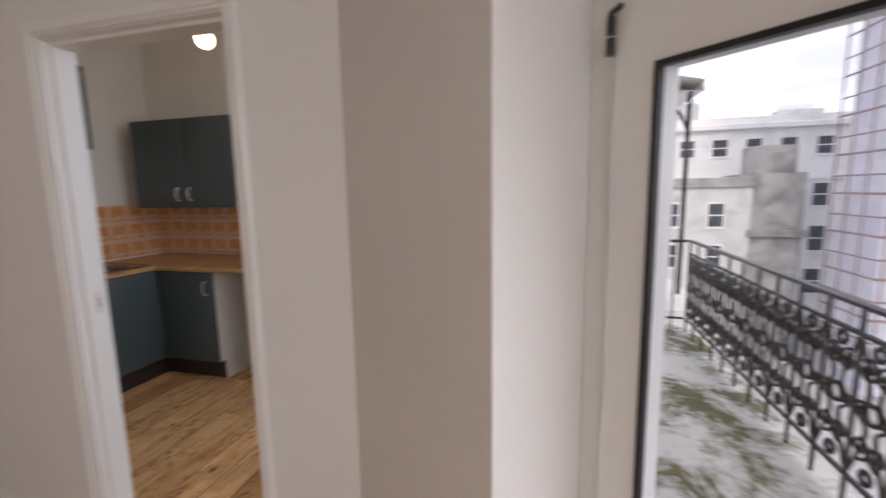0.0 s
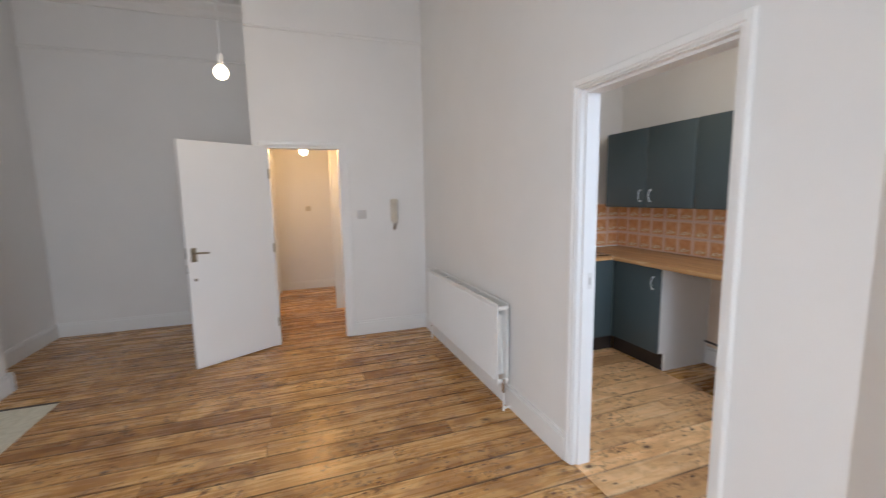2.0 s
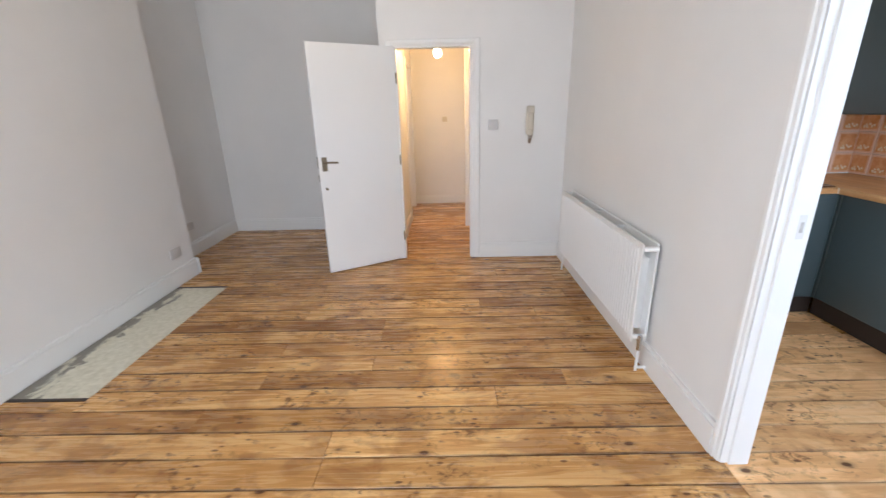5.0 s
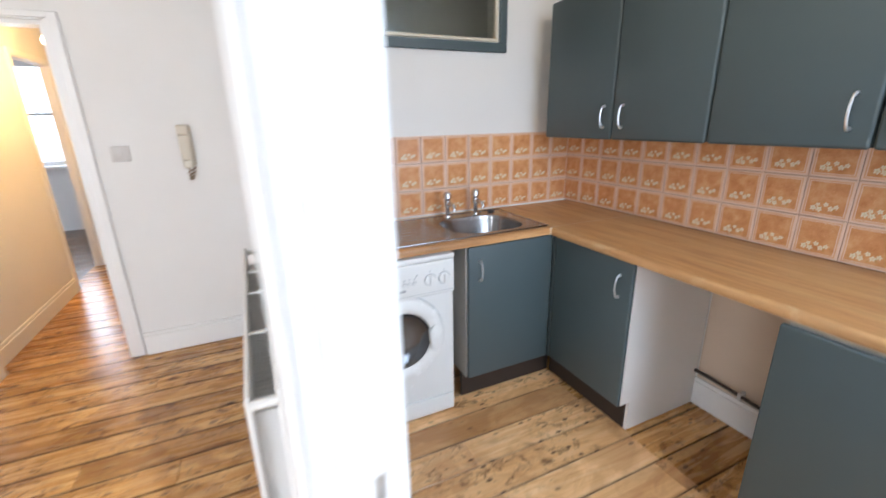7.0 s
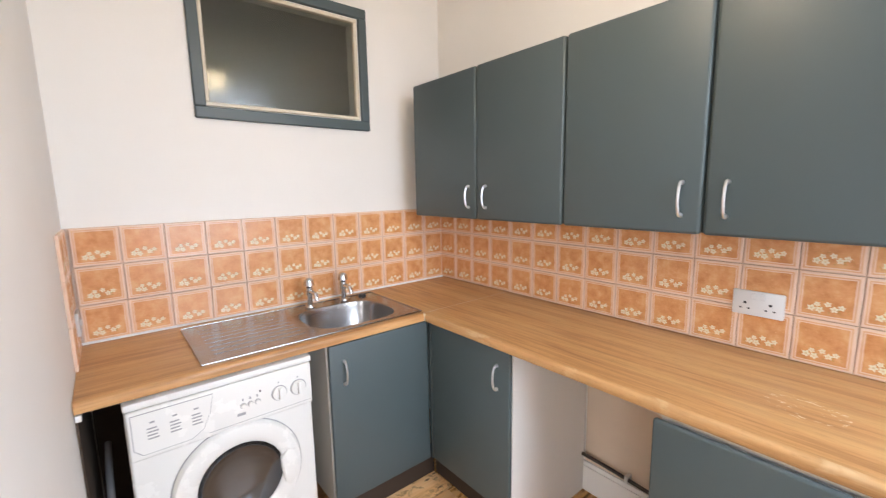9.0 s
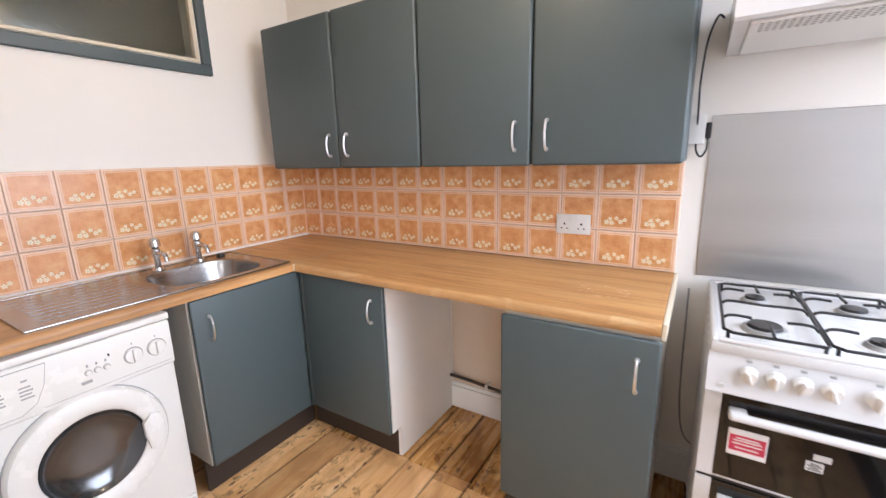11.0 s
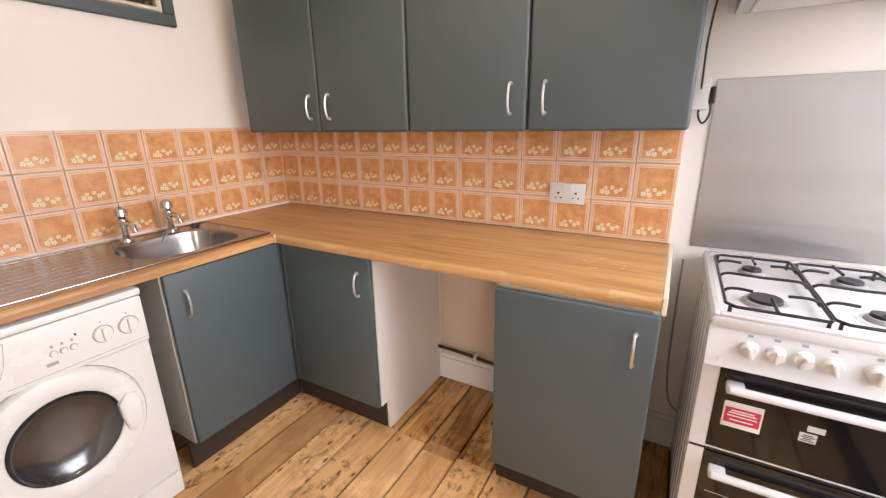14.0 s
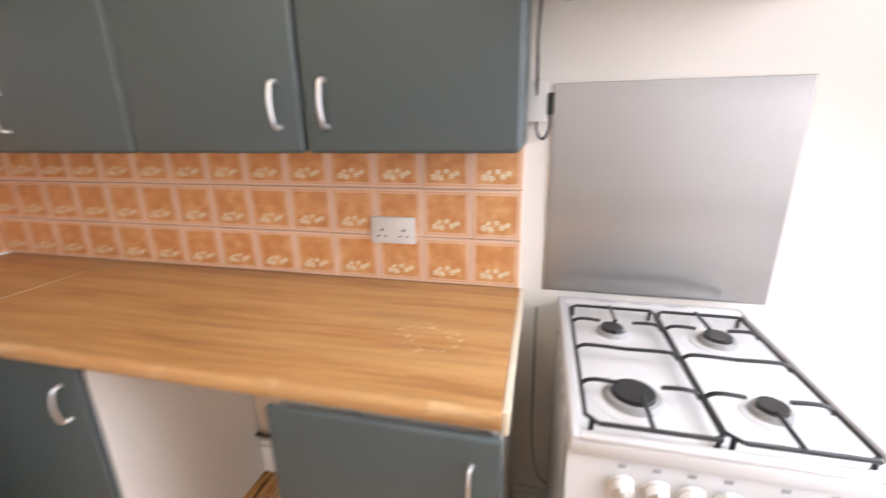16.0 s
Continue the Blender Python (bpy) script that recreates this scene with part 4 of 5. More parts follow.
for lo, hi in (((CX0 + 0.002, CF - 0.010, 0.8985), (CX0 + 0.016, -0.032, 0.909)), ((CX1 - 0.016, CF - 0.010, 0.8985), (CX1 - 0.002, -0.032, 0.909)),
               ((CX0 + 0.0161, CF - 0.010, 0.8985), (CX1 - 0.0161, CF + 0.010, 0.909)), ((CX0 + 0.0161, -0.075, 0.8985), (CX1 - 0.0161, -0.032, 0.909))):
    part("rim", box(lo, hi, 0.004, 2), ENAMEL, hob, "", True)
for k in range(3):
    part("vent_slot", box((2.36 + 0.09 * k, -0.058, 0.9092), (2.41 + 0.09 * k, -0.050, 0.9098)), GREYP, ck)


def burner(x, y, r):
    bm = bmesh.new()
    add_rod(bm, (x, y, 0.9005), (x, y, 0.912), r * 1.35, 26, r * 1.2)
    b = part("burner", bm, GREYP, ck, "aluminium burner ring", True)
    bm = bmesh.new()
    add_rod(bm, (x, y, 0.912), (x, y, 0.920), r, 26, r * 0.93)
    part("cap", bm, BLACK, b, "black burner cap", True)
    bm = bmesh.new()
    add_rod(bm, (x, y, 0.900), (x, y, 0.9012), r * 1.9, 30)
    part("dish", bm, ENAMEL, b, "", True)


for x, y, r in ((2.372, -0.229, 0.027), (2.372, -0.491, 0.040), (2.606, -0.228, 0.031), (2.602, -0.485, 0.026)):
    burner(x, y, r)
for x0, x1 in ((CX0 + 0.026, 2.483), (2.489, CX1 - 0.046)):
    xm = (x0 + x1) / 2
    bm = bmesh.new()
    y0, y1, z = CF + 0.008, -0.130, 0.924
    loop = [(x0 + 0.02, y0), (x1 - 0.004, y0), (x1, y0 + 0.01), (x1, y1 - 0.01), (x1 - 0.004, y1), (x0 + 0.02, y1), (x0, y1 - 0.02), (x0, y0 + 0.02), (x0 + 0.02, y0)]
    add_tube(bm, [(px, py, z) for px, py in loop], 0.0042, 8)
    for yy in (-0.229, -0.360, -0.491):
        for s, xe in ((1, x0), (-1, x1)):
            ln = 0.066 if yy != -0.360 else xm - x0
            add_tube(bm, curve([(xe, yy, z - 0.006), (xe + s * 0.010, yy, z + 0.006), (xe + s * 0.03, yy, z + 0.010), (xe + s * ln, yy, z + 0.008)], 4), 0.0042, 8)
    for yy, dy in ((-0.190, -1), (-0.555, 1)):
        add_tube(bm, [(xm, yy - 0.065 * dy * 1.0 if dy < 0 else yy - 0.05, z + 0.003), (xm, yy + 0.03 * dy, z + 0.006)], 0.0045, 8)
    for px, py in ((x0 + 0.01, y0 + 0.01), (x0 + 0.01, y1 - 0.01), (x1 - 0.006, y0 + 0.006), (x1 - 0.006, y1 - 0.006)):
        add_rod(bm, (px, py, 0.900), (px, py, z), 0.0045, 8)
    part("pan_support", bm, BLACK, ck, "black enamelled wire pan support", True)
# sloping control panel
bm = bmesh.new()
sec = [(CF + 0.02, 0.872), (CF - 0.006, 0.872), (CF - 0.026, 0.785), (CF - 0.030, 0.772), (CF - 0.020, 0.766), (CF + 0.02, 0.766)]
add_loft(bm, [[(x, y, z) for y, z in sec] for x in (CX0 - 0.002, CX1 + 0.002)])
bm.faces.new([bm.verts[0], bm.verts[1], bm.verts[2], bm.verts[3], bm.verts[4], bm.verts[5]]) if bm.verts.ensure_lookup_table() is None else None
panel = part("control_panel", bm, ENAMEL, ck, "white control panel with six knobs")


def panel_y(z):
    return CF - 0.006 - (0.872 - z) / 0.087 * 0.020


for i, x in enumerate((2.335, 2.388, 2.440, 2.492, 2.569, 2.634)):
    z, r = 0.832, 0.0185 if i < 4 else 0.0205
    y = panel_y(z)
    bm = bmesh.new()
    d = Vector((0, -0.974, -0.226))
    c = Vector((x, y, z))
    add_rod(bm, c, c + d * 0.006, r * 1.12, 24, r * 1.08)
    add_rod(bm, c + d * 0.006, c + d * 0.020, r, 24, r * 0.92)
    knob = part("knob", bm, PLASTIC, panel, "white plastic knob", True)
    bm = bmesh.new()
    add_box(bm, (-0.0040, -0.028, -r * 0.92), (0.0040, -0.016, r * 0.92), 0.002, 2)
    bmesh.ops.transform(bm, matrix=Matrix.Translation(c) @ pose(0, 0, 0, 13, 18 * (i % 3 - 1), 0), verts=bm.verts)
    part("grip", bm, PLASTIC, knob, "", True)
    part("mark", box((x - 0.006, panel_y(0.862) - 0.0012, 0.857), (x + 0.006, panel_y(0.862) + 0.001, 0.864)), GREYP, panel)
bm = bmesh.new()
cc = Vector((2.690, panel_y(0.850) - 0.0008, 0.850))
pts = [cc + Vector((0.010 * math.cos(a), 0, 0.010 * math.sin(a))) for a in [0.6 + 5.0 * k / 14 for k in range(15)]]
add_tube(bm, pts, 0.0018, 6)
for k in range(5):
    add_box(bm, (2.698 + 0.006 * k, cc.y - 0.0004, 0.847), (2.7015 + 0.006 * k, cc.y + 0.001, 0.852))
part("badge", bm, BLACK, panel, "dark ring-shaped maker's badge")
for x in (2.282, 2.700):
    bm = bmesh.new()
    add_rod(bm, (x, panel_y(0.792), 0.792), (x, panel_y(0.792) - 0.006, 0.791), 0.006, 14)
    part("button", bm, PLASTIC, panel, "", True)


def oven_door(z0, z1, gx0, gx1, gz0, gz1, hz):
    d = part("oven_door", boxes(((CX0, CF, z0), (gx0, CF + 0.028, z1)), ((gx1, CF, z0), (CX1, CF + 0.028, z1)), ((gx0, CF + 0.002, z0), (gx1, CF + 0.028, gz0)), bevel=0.002), ENAMEL, ck, "white-edged oven door with dark glass")
    part("window", box((gx0, CF - 0.001, gz0), (gx1, CF + 0.02, z1 - 0.001), 0.001, 1), BLACKGLASS, d, "black glass oven window")
    bm = bmesh.new()
    hx0, hx1 = gx0 + 0.022, gx1 - 0.018
    add_tube(bm, [(hx0, CF - 0.030, hz), (hx1, CF - 0.030, hz)], 0.0115, 12)
    for xx in (hx0 + 0.014, hx1 - 0.014):
        add_box(bm, (xx - 0.020, CF - 0.034, hz - 0.0125), (xx + 0.020, CF + 0.002, hz + 0.0125), 0.005, 2)
    part("handle", bm, ENAMEL, d, "white bar handle", True)
    return d


top_door = oven_door(0.503, 0.757, 2.290, 2.688, 0.511, 0.75, 0.713)
low_door = oven_door(0.032, 0.493, 2.290, 2.688, 0.075, 0.485, 0.443)
bm = boxes(((2.313, CF - 0.0026, 0.588), (2.398, CF - 0.0012, 0.664)))
st = part("sticker", bm, PAPER, top_door, "white and red service sticker")
bm = box((2.317, CF - 0.0036, 0.602), (2.394, CF - 0.0027, 0.648))
part("red_panel", bm, RED, st, "red panel with white bars")
bm = bmesh.new()
for z, w in ((0.640, 0.05), (0.633, 0.06), (0.624, 0.064), (0.612, 0.05)):
    add_box(bm, (2.3555 - w / 2, CF - 0.0042, z - 0.0018), (2.3555 + w / 2, CF - 0.0037, z + 0.0018))
add_box(bm, (2.325, CF - 0.0034, 0.653), (2.386, CF - 0.0028, 0.659))
part("print", bm, PAPER, st)
bm = boxes(((2.486, CF - 0.0024, 0.634), (2.520, CF - 0.0012, 0.650)), ((2.474, CF - 0.0024, 0.602), (2.508, CF - 0.0012, 0.628)))
energy = part("label", bm, AGED, top_door, "small pale energy label")
part("print", boxes(*[((2.478 + 0.004 * (k % 2), CF - 0.003, 0.606 + 0.005 * k), (2.504 - 0.005 * (k % 2), CF - 0.0025, 0.6085 + 0.005 * k)) for k in range(4)]), BLACK, energy, "dark printed bars")
for z in (0.22, 0.36):
    bm = bmesh.new()
    add_rod(bm, (2.31, CF - 0.0012, z), (2.67, CF - 0.0012, z - 0.002), 0.0012, 6)
    part("shelf_wire", bm, GREYP, low_door)
part("hinge_strip", box((CX0 + 0.004, CF + 0.004, 0.494), (CX1 - 0.004, CF + 0.028, 0.502)), BLACK, ck)
part("plinth", box((CX0 + 0.02, CF + 0.05, 0.0), (CX1 - 0.02, CF + 0.065, 0.031)), GREYP, ck)
for x in (CX0 + 0.04, CX1 - 0.04):
    for y in (CF + 0.07, -0.08):
        bm = bmesh.new()
        add_rod(bm, (x, y, 0), (x, y, 0.032), 0.015, 12)
        part("foot", bm, BLACK, ck)

sp = tagged(part("splashback", box((2.206, -0.0065, 0.914), (2.802, -0.002, 1.502), 0.0012, 1), STEEL), "brushed stainless steel splashback sheet behind the cooker", "splashback")

# ---------------------------------------------------------------- kitchen: cooker hood, spur, cables
hd = thing("cooker_hood", (2.46, -0.24, 1.6850), "white slimline cooker hood above the splashback", "cooker hood")
bm = bmesh.new()
sec = [(-0.003, 1.6950), (-0.003, 1.8350), (-0.30, 1.8350), (-0.47, 1.7650), (-0.485, 1.7550), (-0.485, 1.7000), (-0.475, 1.6930)]
add_loft(bm, [[(x, y, z) for y, z in sec] for x in (2.205, 2.705)])
bm.verts.ensure_lookup_table()
bm.faces.new(bm.verts[:7])
part("casing", bm, ENAMEL, hd)
part("filter", box((2.24, -0.46, 1.6850), (2.67, -0.06, 1.6940), 0.003, 1), PLASTIC, hd, "white perforated grease filter")
bm = bmesh.new()
for i in range(26):
    for j in range(5):
        add_box(bm, (2.262 + i * 0.0155, -0.452 + j * 0.02, 1.6840), (2.270 + i * 0.0155, -0.443 + j * 0.02, 1.6849))
part("perforations", bm, GREYP, hd)
bm = bmesh.new()
for k in range(4):
    add_box(bm, (2.204, -0.30 + 0.03 * k, 1.7710), (2.2052, -0.285 + 0.03 * k, 1.7730))
part("vent", bm, GREYP, hd)
hd.location = (hd.location.x + 0.018, hd.location.y, hd.location.z)
spur = thing("switched_spur", (2.15, -0.02, 1.37), "white surface-mounted switched spur with black plug", "socket")
part("box", box((2.134, -0.038, 1.405), (2.186, -0.001, 1.508), 0.003, 2), PLASTIC, spur, "", True)
part("plug", box((2.1885, -0.040, 1.422), (2.206, -0.012, 1.478), 0.004, 2), BLACK, spur, "black moulded plug", True)
cb = thing("hood_cable", (2.17, -0.02, 1.4), "thin black flex looping from the spur to the hood", "cable")
bm = bmesh.new()
add_tube(bm, curve([(2.196, -0.028, 1.424), (2.196, -0.032, 1.385), (2.180, -0.034, 1.360), (2.164, -0.030, 1.385), (2.162, -0.030, 1.44), (2.160, -0.044, 1.52), (2.158, -0.06, 1.62), (2.168, -0.09, 1.74), (2.19, -0.12, 1.80), (2.206, -0.13, 1.79)], 6), 0.0035, 8)
part("flex", bm, CABLE, cb, "", True)
pip = thing("pipe", (1.4, -0.03, 0.19), "dark pipe clipped along the wall above the skirting", "pipe")
bm = bmesh.new()
add_tube(bm, curve([(1.103, -0.034, 0.200), (1.25, -0.034, 0.195), (1.42, -0.034, 0.182), (1.66, -0.034, 0.172)], 5), 0.0085, 10)
part("tube", bm, PLINTH, pip, "", True)
part("clip", box((1.318, -0.046, 0.172), (1.334, -0.001, 0.205), 0.003, 1), PLASTIC, pip, "white pipe clip")
hose = thing("gas_hose", (2.2, -0.03, 0.4), "grey hose hanging beside the cooker", "hose")
bm = bmesh.new()
add_tube(bm, curve([(2.19, -0.02, 0.86), (2.192, -0.022, 0.60), (2.20, -0.02, 0.35), (2.23, -0.03, 0.22), (2.32, -0.03, 0.17)], 6), 0.0035, 8)
part("tube", bm, GREYCABLE, hose, "", True)
lc = thing("ledge_cable", (2.955, -0.4, 0.15), "white cable tacked along the window ledge", "cable")
bm = bmesh.new()
add_tube(bm, curve([(2.962, -0.02, 0.27), (2.960, -0.18, 0.26), (2.960, -0.30, 0.16), (2.959, -0.50, 0.09), (2.959, -0.9, 0.07)], 6), 0.006, 8)
part("flex", bm, PLASTIC, lc, "", True)
fl = thing("floor_cable", (2.88, -0.45, 0), "thick black cable lying on the floor", "cable")
bm = bmesh.new()
add_tube(bm, curve([(2.78, -0.20, 0.011), (2.85, -0.36, 0.011), (2.90, -0.55, 0.011), (2.90, -0.8, 0.011)], 6), 0.010, 10)
part("flex", bm, CABLE, fl, "", True)


def double_socket(x0, z0, y, facing=-1):
    s = thing("double_socket", (x0 + 0.073, y, z0), "white double wall socket on the tiles", "socket")
    lo, hi = sorted((y, y + 0.011 * facing))
    pl = part("faceplate", box((x0, lo, z0), (x0 + 0.146, hi, z0 + 0.086), 0.003, 2), PLASTIC, s, "", True)
    f = y + 0.0112 * facing
    for cx in (x0 + 0.037, x0 + 0.109):
        part("rocker", box((cx + (0.016 if cx < x0 + 0.07 else -0.030), f - 0.004, z0 + 0.058), (cx + (0.030 if cx < x0 + 0.07 else -0.016), f + 0.001, z0 + 0.080), 0.0015, 1), PLASTIC, s)
        bm = boxes(((cx - 0.004, f - 0.0006, z0 + 0.040), (cx + 0.004, f + 0.001, z0 + 0.048)), ((cx - 0.015, f - 0.0006, z0 + 0.022), (cx - 0.008, f + 0.001, z0 + 0.027)),
                   ((cx + 0.008, f - 0.0006, z0 + 0.022), (cx + 0.015, f + 0.001, z0 + 0.027)))
        part("pin_holes", bm, BLACK, s)
    return s


double_socket(1.661, 1.040, -0.0106)


def wall_plate(name, label, category, at, normal, w=0.086, h=0.086, material=AGED, rocker=True):
    """A small plate on a wall that faces normal (along x or y)."""
    x, y, z = at
    t = thing(name, (x, y, z - h / 2), label, category)
    nx, ny = normal
    if nx:
        lo, hi = sorted((x, x + 0.010 * nx))
        part("faceplate", box((lo, y - w / 2, z - h / 2), (hi, y + w / 2, z + h / 2), 0.003, 2), material, t, "", True)
        a, b = sorted((x + 0.0095 * nx, x + 0.015 * nx))
        rk = ((a, y - 0.007, z - 0.013), (b, y + 0.007, z + 0.013))
    else:
        lo, hi = sorted((y, y + 0.010 * ny))
        part("faceplate", box((x - w / 2, lo, z - h / 2), (x + w / 2, hi, z + h / 2), 0.003, 2), material, t, "", True)
        a, b = sorted((y + 0.0095 * ny, y + 0.015 * ny))
        rk = ((x - 0.007, a, z - 0.013), (x + 0.007, b, z + 0.013))
    if rocker:
        part("rocker", box(*rk, 0.002, 2), material, t)
    return t


ls = wall_plate("light_switch", "white plastic light switch on a deep box beside the doorway", "switch", (1.618, PY1 + 0.0105, 1.284), (0, 1), 0.082, 0.084, PLASTIC)
part("surface_box", box((1.578, PY1 + 0.0005, 1.243), (1.658, PY1 + 0.0103, 1.325), 0.003, 2), IVORY, ls, "cream plastic mounting box")
wall_plate("fused_spur", "white plastic fused outlet on the tiled return", "socket", (0.13, PY1 + 0.0106, 1.03), (0, 1), 0.086, 0.086)
wall_plate("light_switch", "white plastic double light switch beside the hall door", "switch", (LX, -2.632, 1.30), (1, 0), 0.09, 0.09)
wall_plate("thermostat", "small ivory thermostat on the hall's end wall", "thermostat", (-3.475, -3.085, 1.31), (1, 0), 0.075, 0.075, IVORY)
wall_plate("wall_socket", "white double socket low on the chimney breast", "socket", (-0.24, BY, 0.29), (0, 1), 0.146, 0.088, AGED, False)
wall_plate("wall_socket", "white socket low on the alcove wall", "socket", (-1.05, AY, 0.32), (0, 1), 0.12, 0.08, AGED, False)

# internal window over the sink
iw = thing("internal_window", (0, -0.95, HZ0), "fixed internal window with teal frame and obscured glass", "window")
bm = bmesh.new()
for lo, hi in (((-0.015, HY0 - 0.030, HZ0 - 0.055), (0.022, HY1 + 0.05, HZ0 - 0.005)), ((-0.015, HY0 - 0.030, HZ1 + 0.005), (0.022, HY1 + 0.05, HZ1 + 0.055)),
               ((-0.015, HY0 - 0.030, HZ0 - 0.005), (0.022, HY0 + 0.015, HZ1 + 0.005)), ((-0.015, HY1 + 0.005, HZ0 - 0.005), (0.022, HY1 + 0.05, HZ1 + 0.005))):
    add_box(bm, lo, hi, 0.005, 2)
part("frame", bm, TEAL, iw, "teal painted frame")
bm = bmesh.new()
for lo, hi in (((-0.03, HY0 + 0.002, HZ0 + 0.001), (0.008, HY1 - 0.002, HZ0 + 0.018)), ((-0.03, HY0 + 0.002, HZ1 - 0.018), (0.008, HY1 - 0.002, HZ1 - 0.001)),
               ((-0.03, HY0 + 0.015, HZ0 + 0.018), (0.008, HY0 + 0.032, HZ1 - 0.018)), ((-0.03, HY1 - 0.020, HZ0 + 0.018), (0.008, HY1 - 0.003, HZ1 - 0.018))):
    add_box(bm, lo, hi, 0.003, 1)
part("bead", bm, CREAM, iw, "cream painted glazing bead")
part("pane", box((-0.022, HY0 + 0.03, HZ0 + 0.015), (-0.016, HY1 - 0.018, HZ1 - 0.015)), REEDED, iw, "dark obscured glass")


def pendant(name, place, top, label, r=0.045):
    """A bare bulb on a flex from a ceiling rose."""
    x, y, z = place
    t = thing(name, (x, y, top), label, "pendant light")
    bm = bmesh.new()
    add_rod(bm, (x, y, z + r + 0.07), (x, y, top), 0.0035, 8)
    part("flex", bm, PLASTIC, t, "", True)
    bm = bmesh.new()
    add_rod(bm, (x, y, top - 0.03), (x, y, top - 0.0005), 0.045, 20, 0.05)
    part("ceiling_rose", bm, PLASTIC, t, "", True)
    bm = bmesh.new()
    add_rod(bm, (x, y, z + r + 0.005), (x, y, z + r + 0.075), 0.019, 16, 0.014)
    part("lampholder", bm, PLASTIC, t, "white bayonet lampholder", True)
    bm = bmesh.new()
    bmesh.ops.create_uvsphere(bm, u_segments=20, v_segments=12, radius=r, matrix=Matrix.Translation((x, y, z)) @ Matrix.Diagonal((1, 1, 1.12, 1)))
    b = part("bulb", bm, BULB, t, "lit warm bulb", True)
    b.visible_shadow = False
    return t


pendant("pendant_light", KLAMP, H, "bare lit bulb on a white flex in the kitchen", 0.05)
pendant("pendant_light", PLAMP, H, "bare lit bulb on a long white flex in the living room", 0.042)
pendant("pendant_light", HLAMP, 2.5, "bare lit bulb on a short flex in the hall", 0.05)

# ---------------------------------------------------------------- living room: radiator
rd = thing("radiator", (0.38, -2.0, 0.15), "white double panel radiator on the partition wall", "radiator")
RX0, RX1, RZ0, RZ1 = -0.385, 1.165, 0.178, 0.752
for y0, y1, nm in ((-2.062, -2.050, "front_panel"), (-1.985, -1.973, "back_panel")):
    bm = box((RX0, y0, RZ0), (RX1, y1, RZ1), 0.005, 2)
    pn = part(nm, bm, GLOSS, rd)
    if nm == "front_panel":
        n = 46
        for k in range(n):
            x = RX0 + 0.025 + (RX1 - RX0 - 0.05) * (k + 0.2) / n
            part("rib", box((x, y0 - 0.007, RZ0 + 0.03), (x + 0.019, y0 + 0.001, RZ1 - 0.03), 0.0055, 2), GLOSS, pn)
fin = part("fin", box((RX0 + 0.03, -2.049, RZ0 + 0.05), (RX0 + 0.034, -1.986, RZ1 - 0.10)), GLOSS, rd)
for k in range(1, 59):
    o = fin.copy()
    scene.collection.objects.link(o)
    o.location.x += 0.025 * k
for x in (RX0 + 0.004, RX1 - 0.004):
    for z in (RZ0 + 0.03, RZ1 - 0.03):
        bm = bmesh.new()
        add_rod(bm, (x, -2.056, z), (x, -1.979, z), 0.015, 14)
        part("header", bm, GLOSS, rd, "", True)
for x in (0.05, 0.35, 0.75):
    part("top_bracket", box((x, -2.049, RZ1 - 0.018), (x + 0.008, -1.950, RZ1 - 0.008)), GLOSS, rd)
for x in (-0.15, 0.85):
    part("wall_bracket", box((x, -1.972, 0.3), (x + 0.03, PY0, 0.62)), GLOSS, rd)
for x in (RX0 - 0.012, RX1 + 0.014):
    bm = bmesh.new()
    add_rod(bm, (x, -2.018, 0.135), (x, -2.018, 0.205), 0.012, 14)
    add_rod(bm, (x - math.copysign(0.02, x - 0.3), -2.018, 0.19), (x, -2.018, 0.19), 0.010, 12)
    add_rod(bm, (x, -2.018, 0.205), (x, -2.018, 0.225), 0.016, 14, 0.013)
    part("valve", bm, CHROME, rd, "chrome valve with white cap", True)
    bm = bmesh.new()
    add_tube(bm, [(x, -2.018, 0.135), (x, -2.018, 0.0)], 0.0085, 10)
    if x > 0:
        add_tube(bm, [(x, -2.018, 0.02), (x, PY0 - 0.02, 0.02)], 0.0085, 10)
    part("pipe", bm, GLOSS, rd, "white painted pipe", True)

# entry phone beside the hall door
BRASSC = plain("brown_cord", (0.28, 0.20, 0.14), 0.5)
ph = thing("entry_phone", (LX, -2.292, 1.13), "ivory door-entry phone handset with curled cord", "entry phone")
part("base", box((LX, -2.328, 1.215), (LX + 0.022, -2.256, 1.448), 0.006, 2), IVORY, ph, "", True)
bm = box((LX + 0.0225, -2.327, 1.215), (LX + 0.050, -2.263, 1.456), 0.012, 3)
add_box(bm, (LX + 0.0225, -2.328, 1.395), (LX + 0.066, -2.262, 1.457), 0.012, 3)
add_box(bm, (LX + 0.0225, -2.322, 1.200), (LX + 0.060, -2.270, 1.250), 0.010, 3)
part("handset", bm, IVORY, ph, "", True)
bm = bmesh.new()
pts = []
for k in range(70):
    u = k / 69
    a = u * 18 * math.pi
    cy, cz = -2.285 - 0.010 * math.sin(u * math.pi), 1.205 - 0.075 * math.sin(u * math.pi)
    pts.append((LX + 0.028 + 0.006 * math.cos(a), cy - 0.028 * (u - 0.5) + 0.006 * math.sin(a), cz))
add_tube(bm, pts, 0.0048, 6)
part("cord", bm, BRASSC, ph, "curled brown-grey cord", True)

# flush hall door, standing open into the living room
DL = 0.775
hinge, tip = Vector((LX + 0.012, HD0 + 0.010, 0)), Vector((-0.372, -4.205, 0))
ang = math.atan2(tip.y - hinge.y, tip.x - hinge.x)
dr = thing("door", (hinge.x, hinge.y, 0), "white flush door standing open, worn brass lever handle", "door")
M = Matrix.Translation(hinge) @ Matrix.Rotation(ang, 4, "Z")


